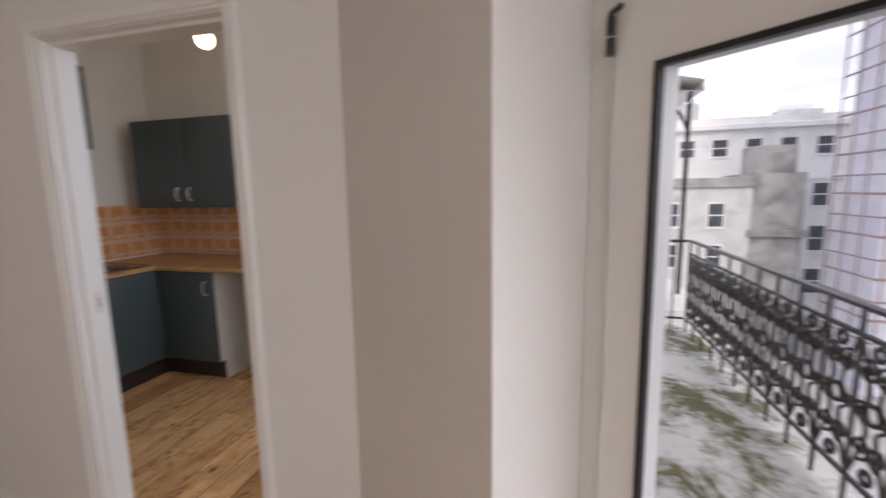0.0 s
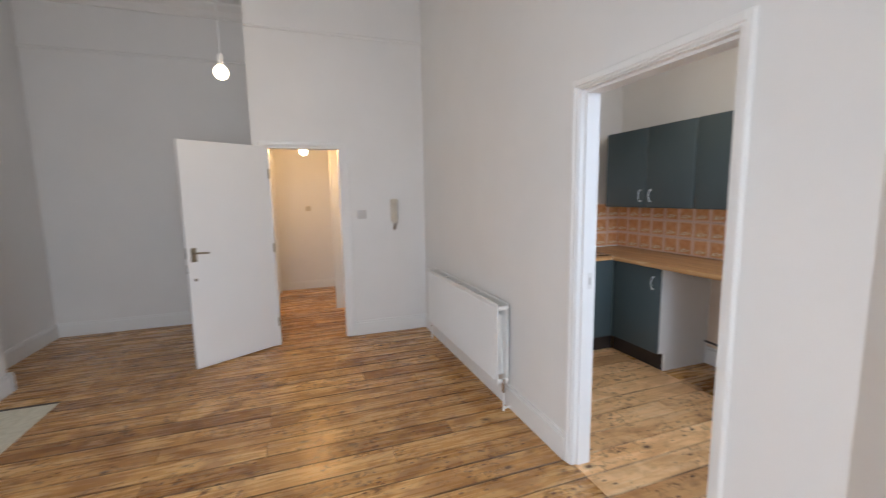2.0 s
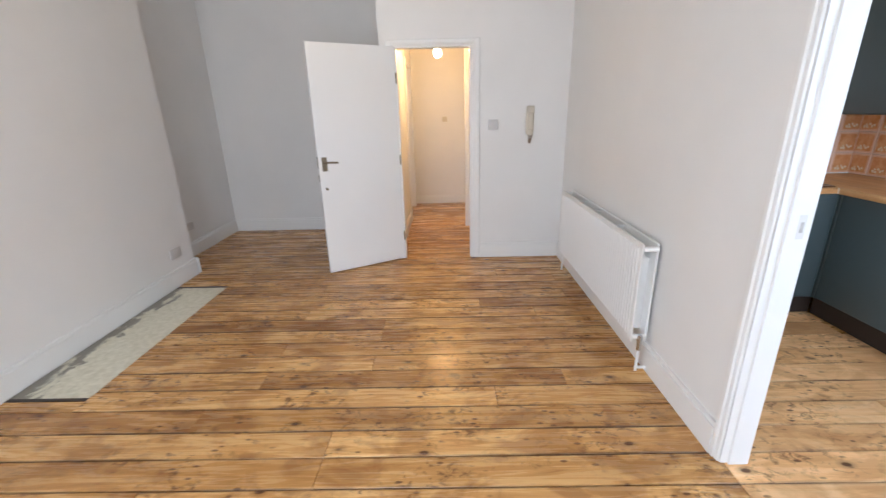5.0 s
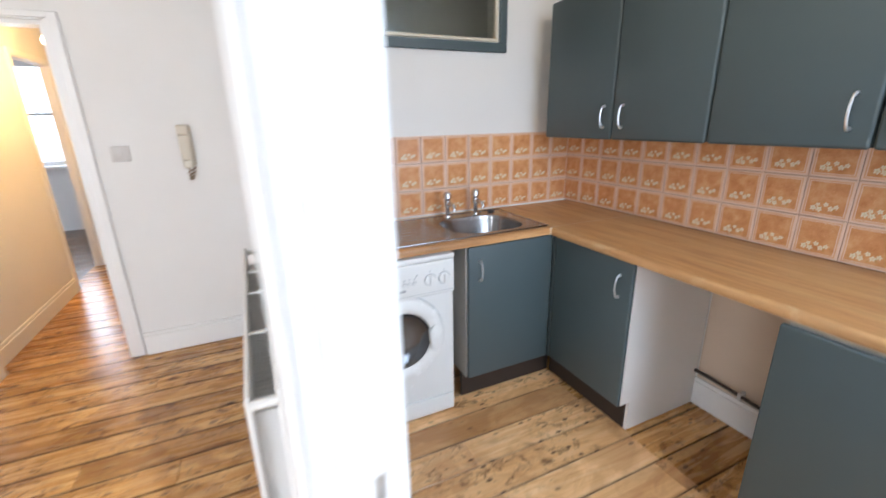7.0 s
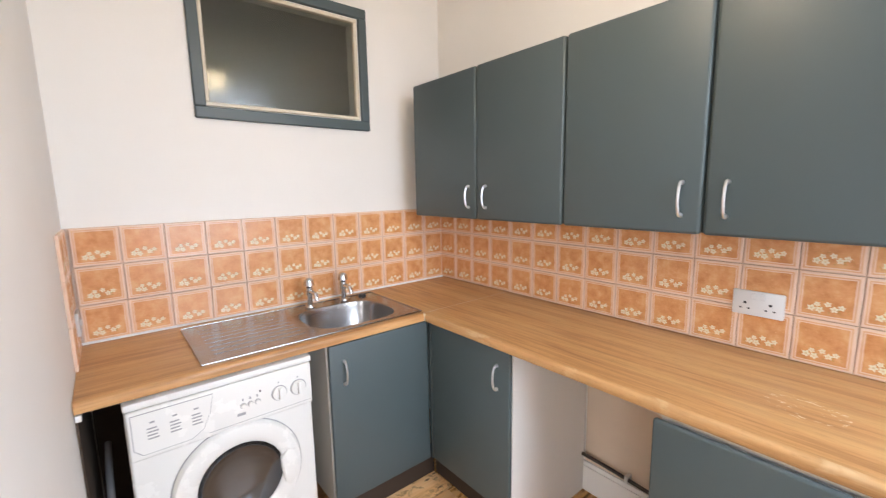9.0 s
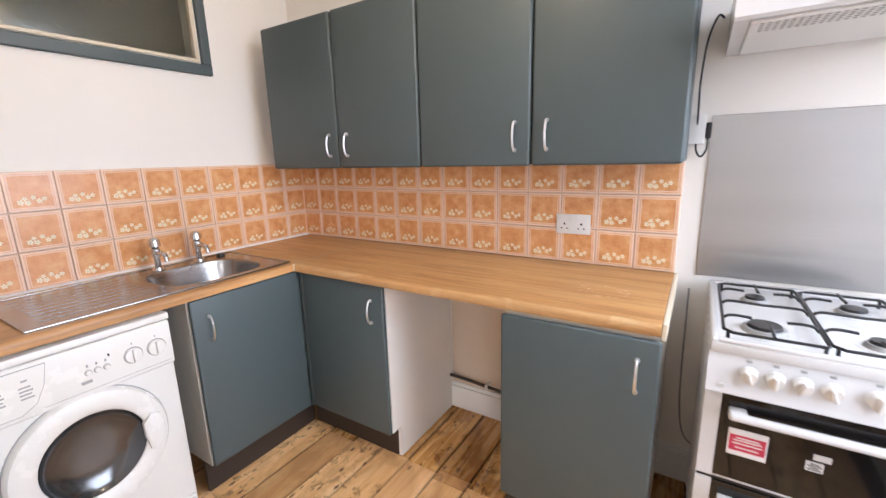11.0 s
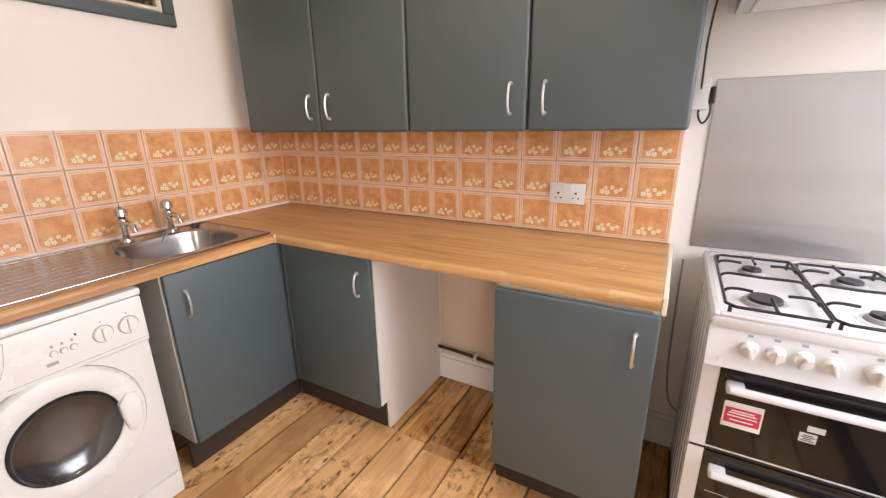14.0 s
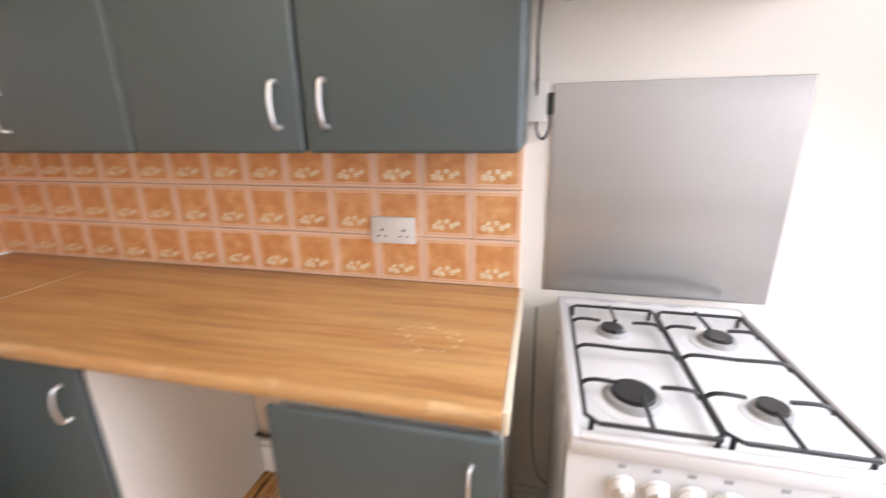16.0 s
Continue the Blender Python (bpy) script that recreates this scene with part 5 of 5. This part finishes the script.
def on_door(bm):
    bmesh.ops.transform(bm, matrix=M, verts=bm.verts)
    return bm


leaf = part("leaf", on_door(box((0.004, -0.038, 0.012), (DL, 0.0, 1.978), 0.002, 1)), GLOSS, dr)
part("lever_plate", on_door(box((DL - 0.075, 0.0, 0.955), (DL - 0.030, 0.008, 1.075), 0.003, 1)), BRASS, dr, "worn brass lever plate")
bm = bmesh.new()
add_rod(bm, (DL - 0.052, 0.006, 1.030), (DL - 0.052, 0.048, 1.030), 0.009, 12)
add_tube(bm, curve([(DL - 0.052, 0.045, 1.030), (DL - 0.085, 0.048, 1.032), (DL - 0.125, 0.046, 1.028), (DL - 0.160, 0.044, 1.026)], 4), 0.008, 10)
part("lever", on_door(bm), BRASS, dr, "worn brass lever", True)
bm = bmesh.new()
add_rod(bm, (DL - 0.052, 0.0, 0.80), (DL - 0.052, 0.012, 0.80), 0.012, 14)
part("lock_cylinder", on_door(bm), BRASS, dr, "small brass lock cylinder", True)
part("latch", on_door(boxes(((DL, -0.028, 0.98), (DL + 0.002, -0.010, 1.08)), ((DL, -0.026, 0.86), (DL + 0.002, -0.012, 0.93)))), BRASS, dr)
bm = bmesh.new()
add_rod(bm, (DL - 0.052, -0.085, 1.030), (DL - 0.052, -0.038, 1.030), 0.009, 12)
add_tube(bm, [(DL - 0.052, -0.083, 1.030), (DL - 0.165, -0.080, 1.028)], 0.008, 10)
part("lever", on_door(bm), BRASS, dr, "worn brass lever", True)
for z in (0.25, 1.0, 1.72):
    bm = bmesh.new()
    add_rod(bm, (0.0, 0.002, z - 0.045), (0.0, 0.002, z + 0.045), 0.007, 10)
    part("hinge", on_door(bm), BRASS, dr, "", True)

# ---------------------------------------------------------------- windows


def bay_window(name, mirror):
    """White plastic framed glazed door in a canted side: outer frame and one sash."""
    w = structure(name, bmesh.new(), GLOSS, "white plastic framed glazed balcony door", "window")

    def bar(bm, s0, s1, n0, n1, z0, z1):
        pts = [cant(s0, n0, mirror), cant(s1, n0, mirror), cant(s1, n1, mirror), cant(s0, n1, mirror)]
        add_prism(bm, pts if not mirror else pts[::-1], z0, z1)
    bm = bmesh.new()
    bar(bm, S0 + 0.001, S0 + 0.060, 0.225, 0.295, FZ0, FZ1 - 0.001)
    bar(bm, S1 - 0.032, S1 - 0.001, 0.225, 0.295, FZ0, FZ1 - 0.001)
    bar(bm, S0 + 0.050, S1 - 0.032, 0.225, 0.295, FZ1 - 0.035, FZ1 - 0.001)
    bar(bm, S0 + 0.050, S1 - 0.032, 0.225, 0.295, FZ0, FZ0 + 0.05)
    part("window_frame", bm, GLOSS, w)
    z0, z1 = FZ0 + 0.05, FZ1 - 0.036
    a, b = S0 + 0.062, S1 - 0.034
    bm = bmesh.new()
    zt = GLZ
    bar(bm, a, a + 0.070, 0.205, 0.275, z0, z1)
    bar(bm, b - 0.070, b, 0.205, 0.275, z0, z1)
    bar(bm, a + 0.070, b - 0.070, 0.205, 0.275, zt, z1)
    bar(bm, a + 0.070, b - 0.070, 0.205, 0.275, z0, z0 + 0.08)
    part("sash", bm, GLOSS, w, "white plastic sash")
    bm = bmesh.new()
    for q in ((a + 0.070, a + 0.079, z0 + 0.08, zt), (b - 0.079, b - 0.070, z0 + 0.08, zt), (a + 0.079, b - 0.079, zt - 0.009, zt), (a + 0.079, b - 0.079, z0 + 0.08, z0 + 0.089)):
        bar(bm, q[0], q[1], 0.202, 0.216, q[2], q[3])
    part("gasket", bm, BLACK, w, "black rubber gasket")
    bm = bmesh.new()
    bar(bm, a + 0.072, b - 0.072, 0.2165, 0.2245, z0 + 0.082, zt - 0.002)
    g = part("pane", bm, CLEAR, w)
    g.visible_shadow = False
    bm = bmesh.new()
    p = cant(a - 0.002, 0.196, mirror)
    add_rod(bm, (*p, zt + 0.026), (*p, zt + 0.052), 0.0075, 12)
    add_rod(bm, (*p, zt + 0.058), (*p, zt + 0.084), 0.0075, 12)
    q = cant(a + 0.02, 0.190, mirror)
    add_tube(bm, curve([(*p, zt + 0.084), (p[0], p[1], zt + 0.090), (*q, zt + 0.093)], 3), 0.005, 8)
    part("hinge", bm, BLACK, w, "dark metal hinge", True)
    return w


GLZ = 1.622   # head of the door glass
bay_window("window_1", False)
# Assumed mirror twin of the first door, unseen.
bay_window("window_2", True)
# front bay window and kitchen window: plain white frames out of direct view
fw = structure("window_3", bmesh.new(), GLOSS, "white plastic framed front bay window", "window")
part("window_frame", boxes(((FX + 0.2, FY0 + 0.001, FZ0), (FX + 0.27, FY0 + 0.08, FZ1)), ((FX + 0.2, FY1 - 0.08, FZ0), (FX + 0.27, FY1 - 0.001, FZ1)), ((FX + 0.2, FY0 + 0.08, FZ1 - 0.1), (FX + 0.27, FY1 - 0.08, FZ1 - 0.001)),
                           ((FX + 0.2, FY0 + 0.08, FZ0), (FX + 0.27, FY1 - 0.08, FZ0 + 0.1))), GLOSS, fw)
kw = structure("window_4", bmesh.new(), GLOSS, "white painted kitchen window in a deep recess", "window")
part("window_frame", boxes(((3.20, KW0 + 0.001, KWZ0), (3.27, KW0 + 0.06, KWZ1)), ((3.20, KW1 - 0.06, KWZ0), (3.27, KW1 - 0.001, KWZ1)), ((3.20, KW0 + 0.06, KWZ1 - 0.06), (3.27, KW1 - 0.06, KWZ1 - 0.001)),
                           ((3.20, KW0 + 0.06, KWZ0), (3.27, KW1 - 0.06, KWZ0 + 0.07)), ((3.20, -0.755, KWZ0 + 0.07), (3.27, -0.695, KWZ1 - 0.06)), ((3.20, KW0 + 0.06, 1.55), (3.27, -0.755, 1.60)), ((3.20, -0.695, 1.55), (3.27, KW1 - 0.06, 1.60))), GLOSS, kw)
ow = structure("window_5", bmesh.new(), TEAL, "grey framed window of the room beyond the hall", "window")
part("window_frame", boxes(((-5.49, -4.95, 0.95), (-5.45, -4.89, 2.3)), ((-5.49, -4.16, 0.95), (-5.45, -4.1, 2.3)), ((-5.49, -4.89, 0.95), (-5.45, -4.16, 1.01)), ((-5.49, -4.89, 2.24), (-5.45, -4.16, 2.3)), ((-5.49, -4.89, 1.62), (-5.45, -4.16, 1.66))), GLOSS, ow)
part("window_sill", box((-5.50, -5.0, 0.90), (-5.38, -4.05, 0.945), 0.006, 2), GLOSS, ow)


# ---------------------------------------------------------------- outside: balcony, street, houses
MOSS = stained("mossy_stone", (0.66, 0.66, 0.63), (0.13, 0.13, 0.07), 2.0, 0.40, 0.55, 0.85, 0.5)
CREAMR = stained("cream_render", (0.82, 0.81, 0.78), (0.66, 0.66, 0.64), 0.35, 0.30, 0.50, 0.85, 0.1)
GREYR = stained("grey_render", (0.66, 0.65, 0.62), (0.46, 0.46, 0.44), 0.5, 0.35, 0.6, 0.9, 0.1)
DARKR = stained("weathered_stone", (0.42, 0.41, 0.39), (0.20, 0.20, 0.19), 0.6, 0.35, 0.6, 0.9, 0.1)
SHEET = stained("scaffold_sheeting", (0.74, 0.74, 0.80), (0.55, 0.55, 0.64), 0.8, 0.3, 0.7, 0.6, 0.3)
SLATE = plain("slate", (0.16, 0.16, 0.17), 0.7)
ASPHALT = stained("pale_concrete_yard", (0.48, 0.48, 0.47), (0.30, 0.30, 0.30), 0.25, 0.3, 0.6, 0.9, 0.2)
DARKPANE = plain("far_window_pane", (0.06, 0.07, 0.08), 0.12)
POLE = plain("scaffold_pole", (0.30, 0.22, 0.22), 0.5)

GZ = -9.0
structure("ground", box((-400, -400, GZ - 0.5), (400, 400, GZ)), ASPHALT, "pale concrete yard far below", "ground")
structure("wall_facade", boxes(((2.9, 0.16, GZ), (3.3, 9.0, 7.0))), CREAMR, "cream rendered house front beside the balcony", "wall")
BZ = -0.10
structure("balcony_floor", box((3.02, -7.0, BZ - 0.14), (5.06, 2.0, BZ), 0.01, 1), MOSS, "damp mossy stone balcony floor", "balcony")


def spiral(c, r0, r1, turns, start, plane="y", n=22):
    """A scroll of bar, in the upright plane of the railing."""
    out = []
    for k in range(n):
        u = k / (n - 1)
        a, r = start + turns * 2 * math.pi * u, r0 + (r1 - r0) * u
        out.append((c[0], c[1] + r * math.cos(a), c[2] + r * math.sin(a)))
    return out


rail = thing("balcony_railing", (4.95, -0.3, BZ), "black ornate cast-iron balcony railing", "railing")
RT = 0.90
y0, y1 = -3.3, 1.70
part("top_rail", box((4.925, y0, RT - 0.025), (4.975, y1, RT), 0.008, 2), IRON, rail, "smooth black iron handrail", True)
part("middle_rail", box((4.94, y0, RT - 0.155), (4.96, y1, RT - 0.135)), IRON, rail)
part("bottom_rail", box((4.94, y0, 0.045), (4.96, y1, 0.065)), IRON, rail)
PW = 0.25
bm = bmesh.new()
zc = 0.40
for s in (-1, 1):
    add_tube(bm, spiral((0, s * 0.055, zc + 0.20), 0.058, 0.012, 1.35 * s, math.pi / 2), 0.0095, 6)
    add_tube(bm, spiral((0, s * 0.055, zc - 0.16), 0.058, 0.012, -1.35 * s, -math.pi / 2), 0.0095, 6)
    add_tube(bm, curve([(0, s * 0.11, zc + 0.33), (0, s * 0.03, zc + 0.10), (0, s * 0.09, zc), (0, s * 0.03, zc - 0.08), (0, s * 0.11, zc - 0.31)], 5), 0.0095, 6)
add_tube(bm, spiral((0, 0, zc + 0.02), 0.045, 0.045, 1.0, 0.0), 0.012, 6)
add_tube(bm, spiral((0, 0, zc + 0.30), 0.03, 0.03, 1.0, 0.0), 0.012, 6)
add_tube(bm, spiral((0, 0, zc - 0.28), 0.03, 0.03, 1.0, 0.0), 0.012, 6)
for s in (-1, 1):
    add_tube(bm, spiral((0, s * 0.075, zc + 0.02), 0.034, 0.010, 1.1 * s, 0.4), 0.009, 6)
first = part("scroll_panel", bm, IRON, rail, "cast-iron scrollwork panel", True)
first.location = (4.95, y0 + PW / 2, 0)
n = int((y1 - y0) / PW)
for k in range(1, n):
    o = first.copy()
    scene.collection.objects.link(o)
    o.location = (4.95, y0 + PW * (k + 0.5), 0)
for k in range(n + 1):
    part("post", box((4.942, y0 + PW * k - 0.008, BZ), (4.958, y0 + PW * k + 0.008, RT - 0.026)), IRON, rail)
end = thing("balcony_end_railing", (4.2, 1.70, BZ), "black iron railing across the balcony's end", "railing")
part("top_rail", box((3.31, 1.70, RT - 0.03), (4.924, 1.73, RT - 0.002)), IRON, end)
part("bottom_rail", box((3.31, 1.705, 0.045), (4.93, 1.725, 0.065)), IRON, end)
for k in range(12):
    part("bar", box((3.38 + 0.13 * k, 1.707, BZ), (3.394 + 0.13 * k, 1.722, RT - 0.031)), IRON, end)

canopy = thing("balcony_canopy", (4.4, 4.5, 2.5), "pale metal balcony canopy on iron brackets next door", "canopy")
bm = bmesh.new()
add_loft(bm, [[(3.3, y, 3.25), (4.4, y, 3.12), (5.5, y, 2.86), (5.5, y, 2.72), (3.3, y, 2.85)] for y in (3.4, 6.5)])
part("roof", bm, CREAMR, canopy)
for y in (3.5, 4.9, 6.4):
    bm = bmesh.new()
    add_rod(bm, (5.35, y, BZ), (5.35, y, 2.74), 0.03, 8)
    add_tube(bm, curve([(5.35, y, 2.2), (5.2, y, 2.5), (4.9, y, 2.66), (4.6, y, 2.7)], 4), 0.02, 6)
    part("bracket", bm, IRON, canopy)
part("deck", box((3.3, 3.3, BZ - 0.2), (5.5, 6.6, BZ)), CREAMR, canopy)


def far_window(parent, x, y, z, w, h):
    """A sash window in a wall that faces -y."""
    f = part("window", boxes(((x - w / 2 - 0.12, y - 0.10, z - h / 2 - 0.14), (x + w / 2 + 0.12, y + 0.05, z - h / 2)), ((x - w / 2 - 0.09, y - 0.05, z + h / 2), (x + w / 2 + 0.09, y + 0.05, z + h / 2 + 0.12)),
                             ((x - w / 2 - 0.09, y - 0.05, z - h / 2), (x - w / 2, y + 0.05, z + h / 2)), ((x + w / 2, y - 0.05, z - h / 2), (x + w / 2 + 0.09, y + 0.05, z + h / 2)),
                             ((x - w / 2, y - 0.04, z - 0.04), (x + w / 2, y + 0.02, z + 0.04))), CREAMR, parent)
    part("pane", box((x - w / 2, y - 0.02, z - h / 2), (x + w / 2, y + 0.03, z + h / 2)), DARKPANE, f)


h1 = thing("terrace_house", (18, 36, GZ), "cream rendered terrace with sash windows and chimneys", "house")
part("wall", box((9.5, 33.0, GZ), (26, 44, 6.0)), CREAMR, h1)
part("cornice", box((9.3, 32.6, 5.6), (26.2, 33.0, 6.0), 0.05, 1), CREAMR, h1)
part("string_course", box((9.4, 32.85, 1.9), (26.1, 33.0, 2.15)), CREAMR, h1)
part("parapet", box((9.5, 33.0, 6.0), (26, 33.4, 6.5)), CREAMR, h1)
for x, w in ((13.6, 1.4), (20.5, 3.0)):
    ch = part("chimney", box((x, 36, 6.0), (x + w, 37.4, 8.2 if w < 2 else 7.3)), GREYR, h1)
    for k in range(3 if w < 2 else 6):
        bm = bmesh.new()
        add_rod(bm, (x + 0.3 + 0.42 * k, 36.7, 8.2 if w < 2 else 7.3), (x + 0.3 + 0.42 * k, 36.7, 8.7 if w < 2 else 7.8), 0.14, 8, 0.11)
        part("pot", bm, GREYR, ch)
for z, hh in ((4.3, 1.2), (1.0 - 0.2, 1.6), (-2.4, 1.8), (-5.6, 1.8)):
    for k in range(7):
        far_window(h1, 11.2 + 2.2 * k, 33.0, z, 0.95, hh)
h2 = thing("terrace_house", (13, 28, GZ), "pale grey rendered house with two sash windows", "house")
part("wall", box((9.2, 26.0, GZ), (15.2, 31.0, 1.6)), GREYR, h2)
part("parapet", box((9.0, 25.8, 1.4), (15.3, 26.1, 2.0), 0.04, 1), DARKR, h2)
for z in (-0.3, -2.9):
    far_window(h2, 13.3, 26.0, z, 0.8, 1.4)
    far_window(h2, 10.8, 26.0, z, 0.8, 1.4)
h3 = thing("chimney_stack_house", (16, 28, GZ), "dark weathered stone gable with a broad chimney", "house")
part("wall", box((15.2, 26.2, GZ), (18.0, 31.0, 2.2)), DARKR, h3)
part("chimney", box((15.6, 27.0, 2.2), (17.8, 29, 3.9)), DARKR, h3)
part("ledge", box((15.0, 25.9, -1.6), (18.2, 26.2, -1.2)), DARKR, h3)
h4 = thing("scaffolded_house", (23, 24, GZ), "house wrapped in white sheeting and scaffold poles", "house")
part("wall", box((18.6, 21.0, GZ), (34, 24, 16)), SHEET, h4)
sc = thing("scaffold", (23, 20.5, GZ), "scaffold of rusty poles before the sheeted house", "scaffold")
for k in range(12):
    bm = bmesh.new()
    z = GZ + 2.0 * (k + 1)
    add_rod(bm, (18.2, 20.4, z), (34, 20.4, z), 0.075, 6)
    add_rod(bm, (18.2, 20.4, z + 0.9), (34, 20.4, z + 0.9), 0.06, 6)
    part("ledger", bm, POLE, sc)
    bm = bmesh.new()
    add_rod(bm, (18.2, 20.4, z), (18.2, 24.3, z), 0.06, 6)
    add_rod(bm, (18.2, 20.4, z + 0.9), (18.2, 24.3, z + 0.9), 0.045, 6)
    part("return_ledger", bm, POLE, sc)
for k in range(9):
    bm = bmesh.new()
    add_rod(bm, (18.4 + 2 * k, 20.35, GZ), (18.4 + 2 * k, 20.35, 16.5), 0.05, 6)
    part("standard", bm, POLE, sc)
for y in (21.7, 23.0, 24.2):
    bm = bmesh.new()
    add_rod(bm, (18.2, y, GZ), (18.2, y, 16.5), 0.05, 6)
    part("standard", bm, POLE, sc)


# ---------------------------------------------------------------- floorboards and wall tiles, piece by piece
rng = random.Random(7)
PITCH = 0.1595
SEAM = -1.93  # the boards change at the kitchen threshold
UNSANDED_SHADE = -0.50  # and turn darker below the units: old varnish plus the shade there
floor = structure("floor", box((-0.3, -3.0, -0.028), (-0.29, -2.99, -0.026)), SUB, "sanded pine floorboards with knots and dark gaps, browner varnish in the living room", "floor")


def lay_board(x0, w, y0, y1, wood=BOARDS):
    n = Vector(((x0 + w / 2), (y0 + y1) / 2, 0))
    hx, hy = w / 2 - (0.0014 if wood is PALEBOARDS else 0.0021) - rng.random() * 0.0015, (y1 - y0) / 2 - 0.0008
    c = 0.0022
    vs = [(sx * (hx - i), sy * (hy - i), z) for z, i in ((-0.022, 0), (-c, 0), (0.0, c)) for sx, sy in ((-1, -1), (1, -1), (1, 1), (-1, 1))]
    fs = [(8, 9, 10, 11)]
    for b in (0, 4):
        fs += [(b + k, b + (k + 1) % 4, b + 4 + (k + 1) % 4, b + 4 + k) for k in range(4)]
    me = bpy.data.meshes.new("floorboard")
    me.from_pydata(vs, [], fs)
    me.materials.append(wood)
    ob = new("floorboard", me)
    ob.location = n + Vector((0, 0, -0.0012 * rng.random()))
    ob.parent = floor


k = 0
while True:
    x0 = -3.485 + k * PITCH
    k += 1
    if x0 > 4.5:
        break
    x1 = x0 + PITCH
    lo, hi = AY, 0.0
    if x1 < WX:
        lo, hi = -3.66, -2.7
    elif x1 < LX - 0.1:
        lo, hi = AY, -2.7
    if x0 > AX:
        lo, hi = BY + (x0 - AX) * 0.928 - 0.1, PY0 - (x0 - AX) * 0.928 + 0.1
    elif x1 > AX:
        hi = PY0
    if x1 > -0.165 and x0 < 1.37:
        if x0 < -0.165:
            lay_board(x0, -0.165 - x0, AY, -5.034)
        if x1 > 1.37:
            lay_board(1.37, x1 - 1.37, AY, -5.034)
        lo = -5.034
    cuts = [lo]
    y = lo + rng.choice((0.9, 1.5, 2.2, 2.9))
    while y < hi - 0.4:
        cuts.append(y)
        y += rng.choice((1.7, 2.3, 2.9, 3.4))
    cuts.append(hi)
    for a, b in zip(cuts, cuts[1:]):
        # Browner boards under the units carry unsanded varnish and painted-in shade.
        edges = [a] + [e for e in (SEAM, UNSANDED_SHADE + rng.uniform(-0.03, 0.03)) if a < e < b] + [b]
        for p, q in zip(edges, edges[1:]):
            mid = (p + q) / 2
            lay_board(x0, PITCH, p, q, PALEBOARDS if SEAM < mid < UNSANDED_SHADE else BOARDS)
floor2 = structure("floor_far_room", box((-5.5, -7.0, -0.029), (WX - 0.12, -3.66, -0.001)), BOARDS, "pine floor of the room beyond the hall", "floor")

TP = 0.1525
bm = boxes(((0.0005, -0.0015, TZ1 - 0.01), (2.134, -0.0005, TZ1 + 3 * TP)))
splash_a = structure("tiling_long_wall", bm, GROUT, "orange daisy-patterned wall tiles above the long worktop", "wall tiles")
bm = boxes(((0.0005, PY1 + 0.002, TZ1 - 0.01), (0.0015, -0.002, TZ1 + 3 * TP)))
splash_b = structure("tiling_sink_wall", bm, GROUT, "orange daisy-patterned wall tiles behind the sink", "wall tiles")
bm = boxes(((0.002, PY1 + 0.0005, TZ1 - 0.01), (0.34, PY1 + 0.0015, TZ1 + 3 * TP)))
splash_c = structure("tiling_return", bm, GROUT, "orange daisy-patterned wall tiles on the partition return", "wall tiles")


def tile_mesh(w):
    """One glazed tile, face towards -y, with a rounded rim."""
    h, t, c = 0.0752, 0.009, 0.0025
    a = w / 2
    vs = [(sx * (a - i), yy, sz * (h - i)) for yy, i in ((0, 0), (-t + c, 0), (-t, c)) for sx, sz in ((-1, -1), (1, -1), (1, 1), (-1, 1))]
    fs = [(8, 9, 10, 11)]
    for b in (0, 4):
        fs += [(b + k, b + (k + 1) % 4, b + 4 + (k + 1) % 4, b + 4 + k) for k in range(4)]
    me = bpy.data.meshes.new("tile")
    me.from_pydata(vs, [], fs)
    me.materials.append(TILE)
    return me


FULL = tile_mesh(0.1508)


def set_tile(parent, m):
    ob = new("tile", FULL)
    ob.parent = parent
    ob.matrix_basis = m @ pose(0, 0, 0, rng.uniform(-0.35, 0.35), 0, rng.uniform(-0.35, 0.35))


for row in range(3):
    z = TZ1 + 0.001 + (row + 0.5) * TP
    for i in range(14):
        set_tile(splash_a, pose((i + 0.5) * TP, -0.0015, z))
    for i in range(12):
        set_tile(splash_b, pose(0.0015, -(i + 0.5) * TP, z, 0, 0, 90))
    for i in range(2):
        set_tile(splash_c, pose((i + 0.5) * TP + 0.03, PY1 + 0.0015, z, 0, 0, 180))
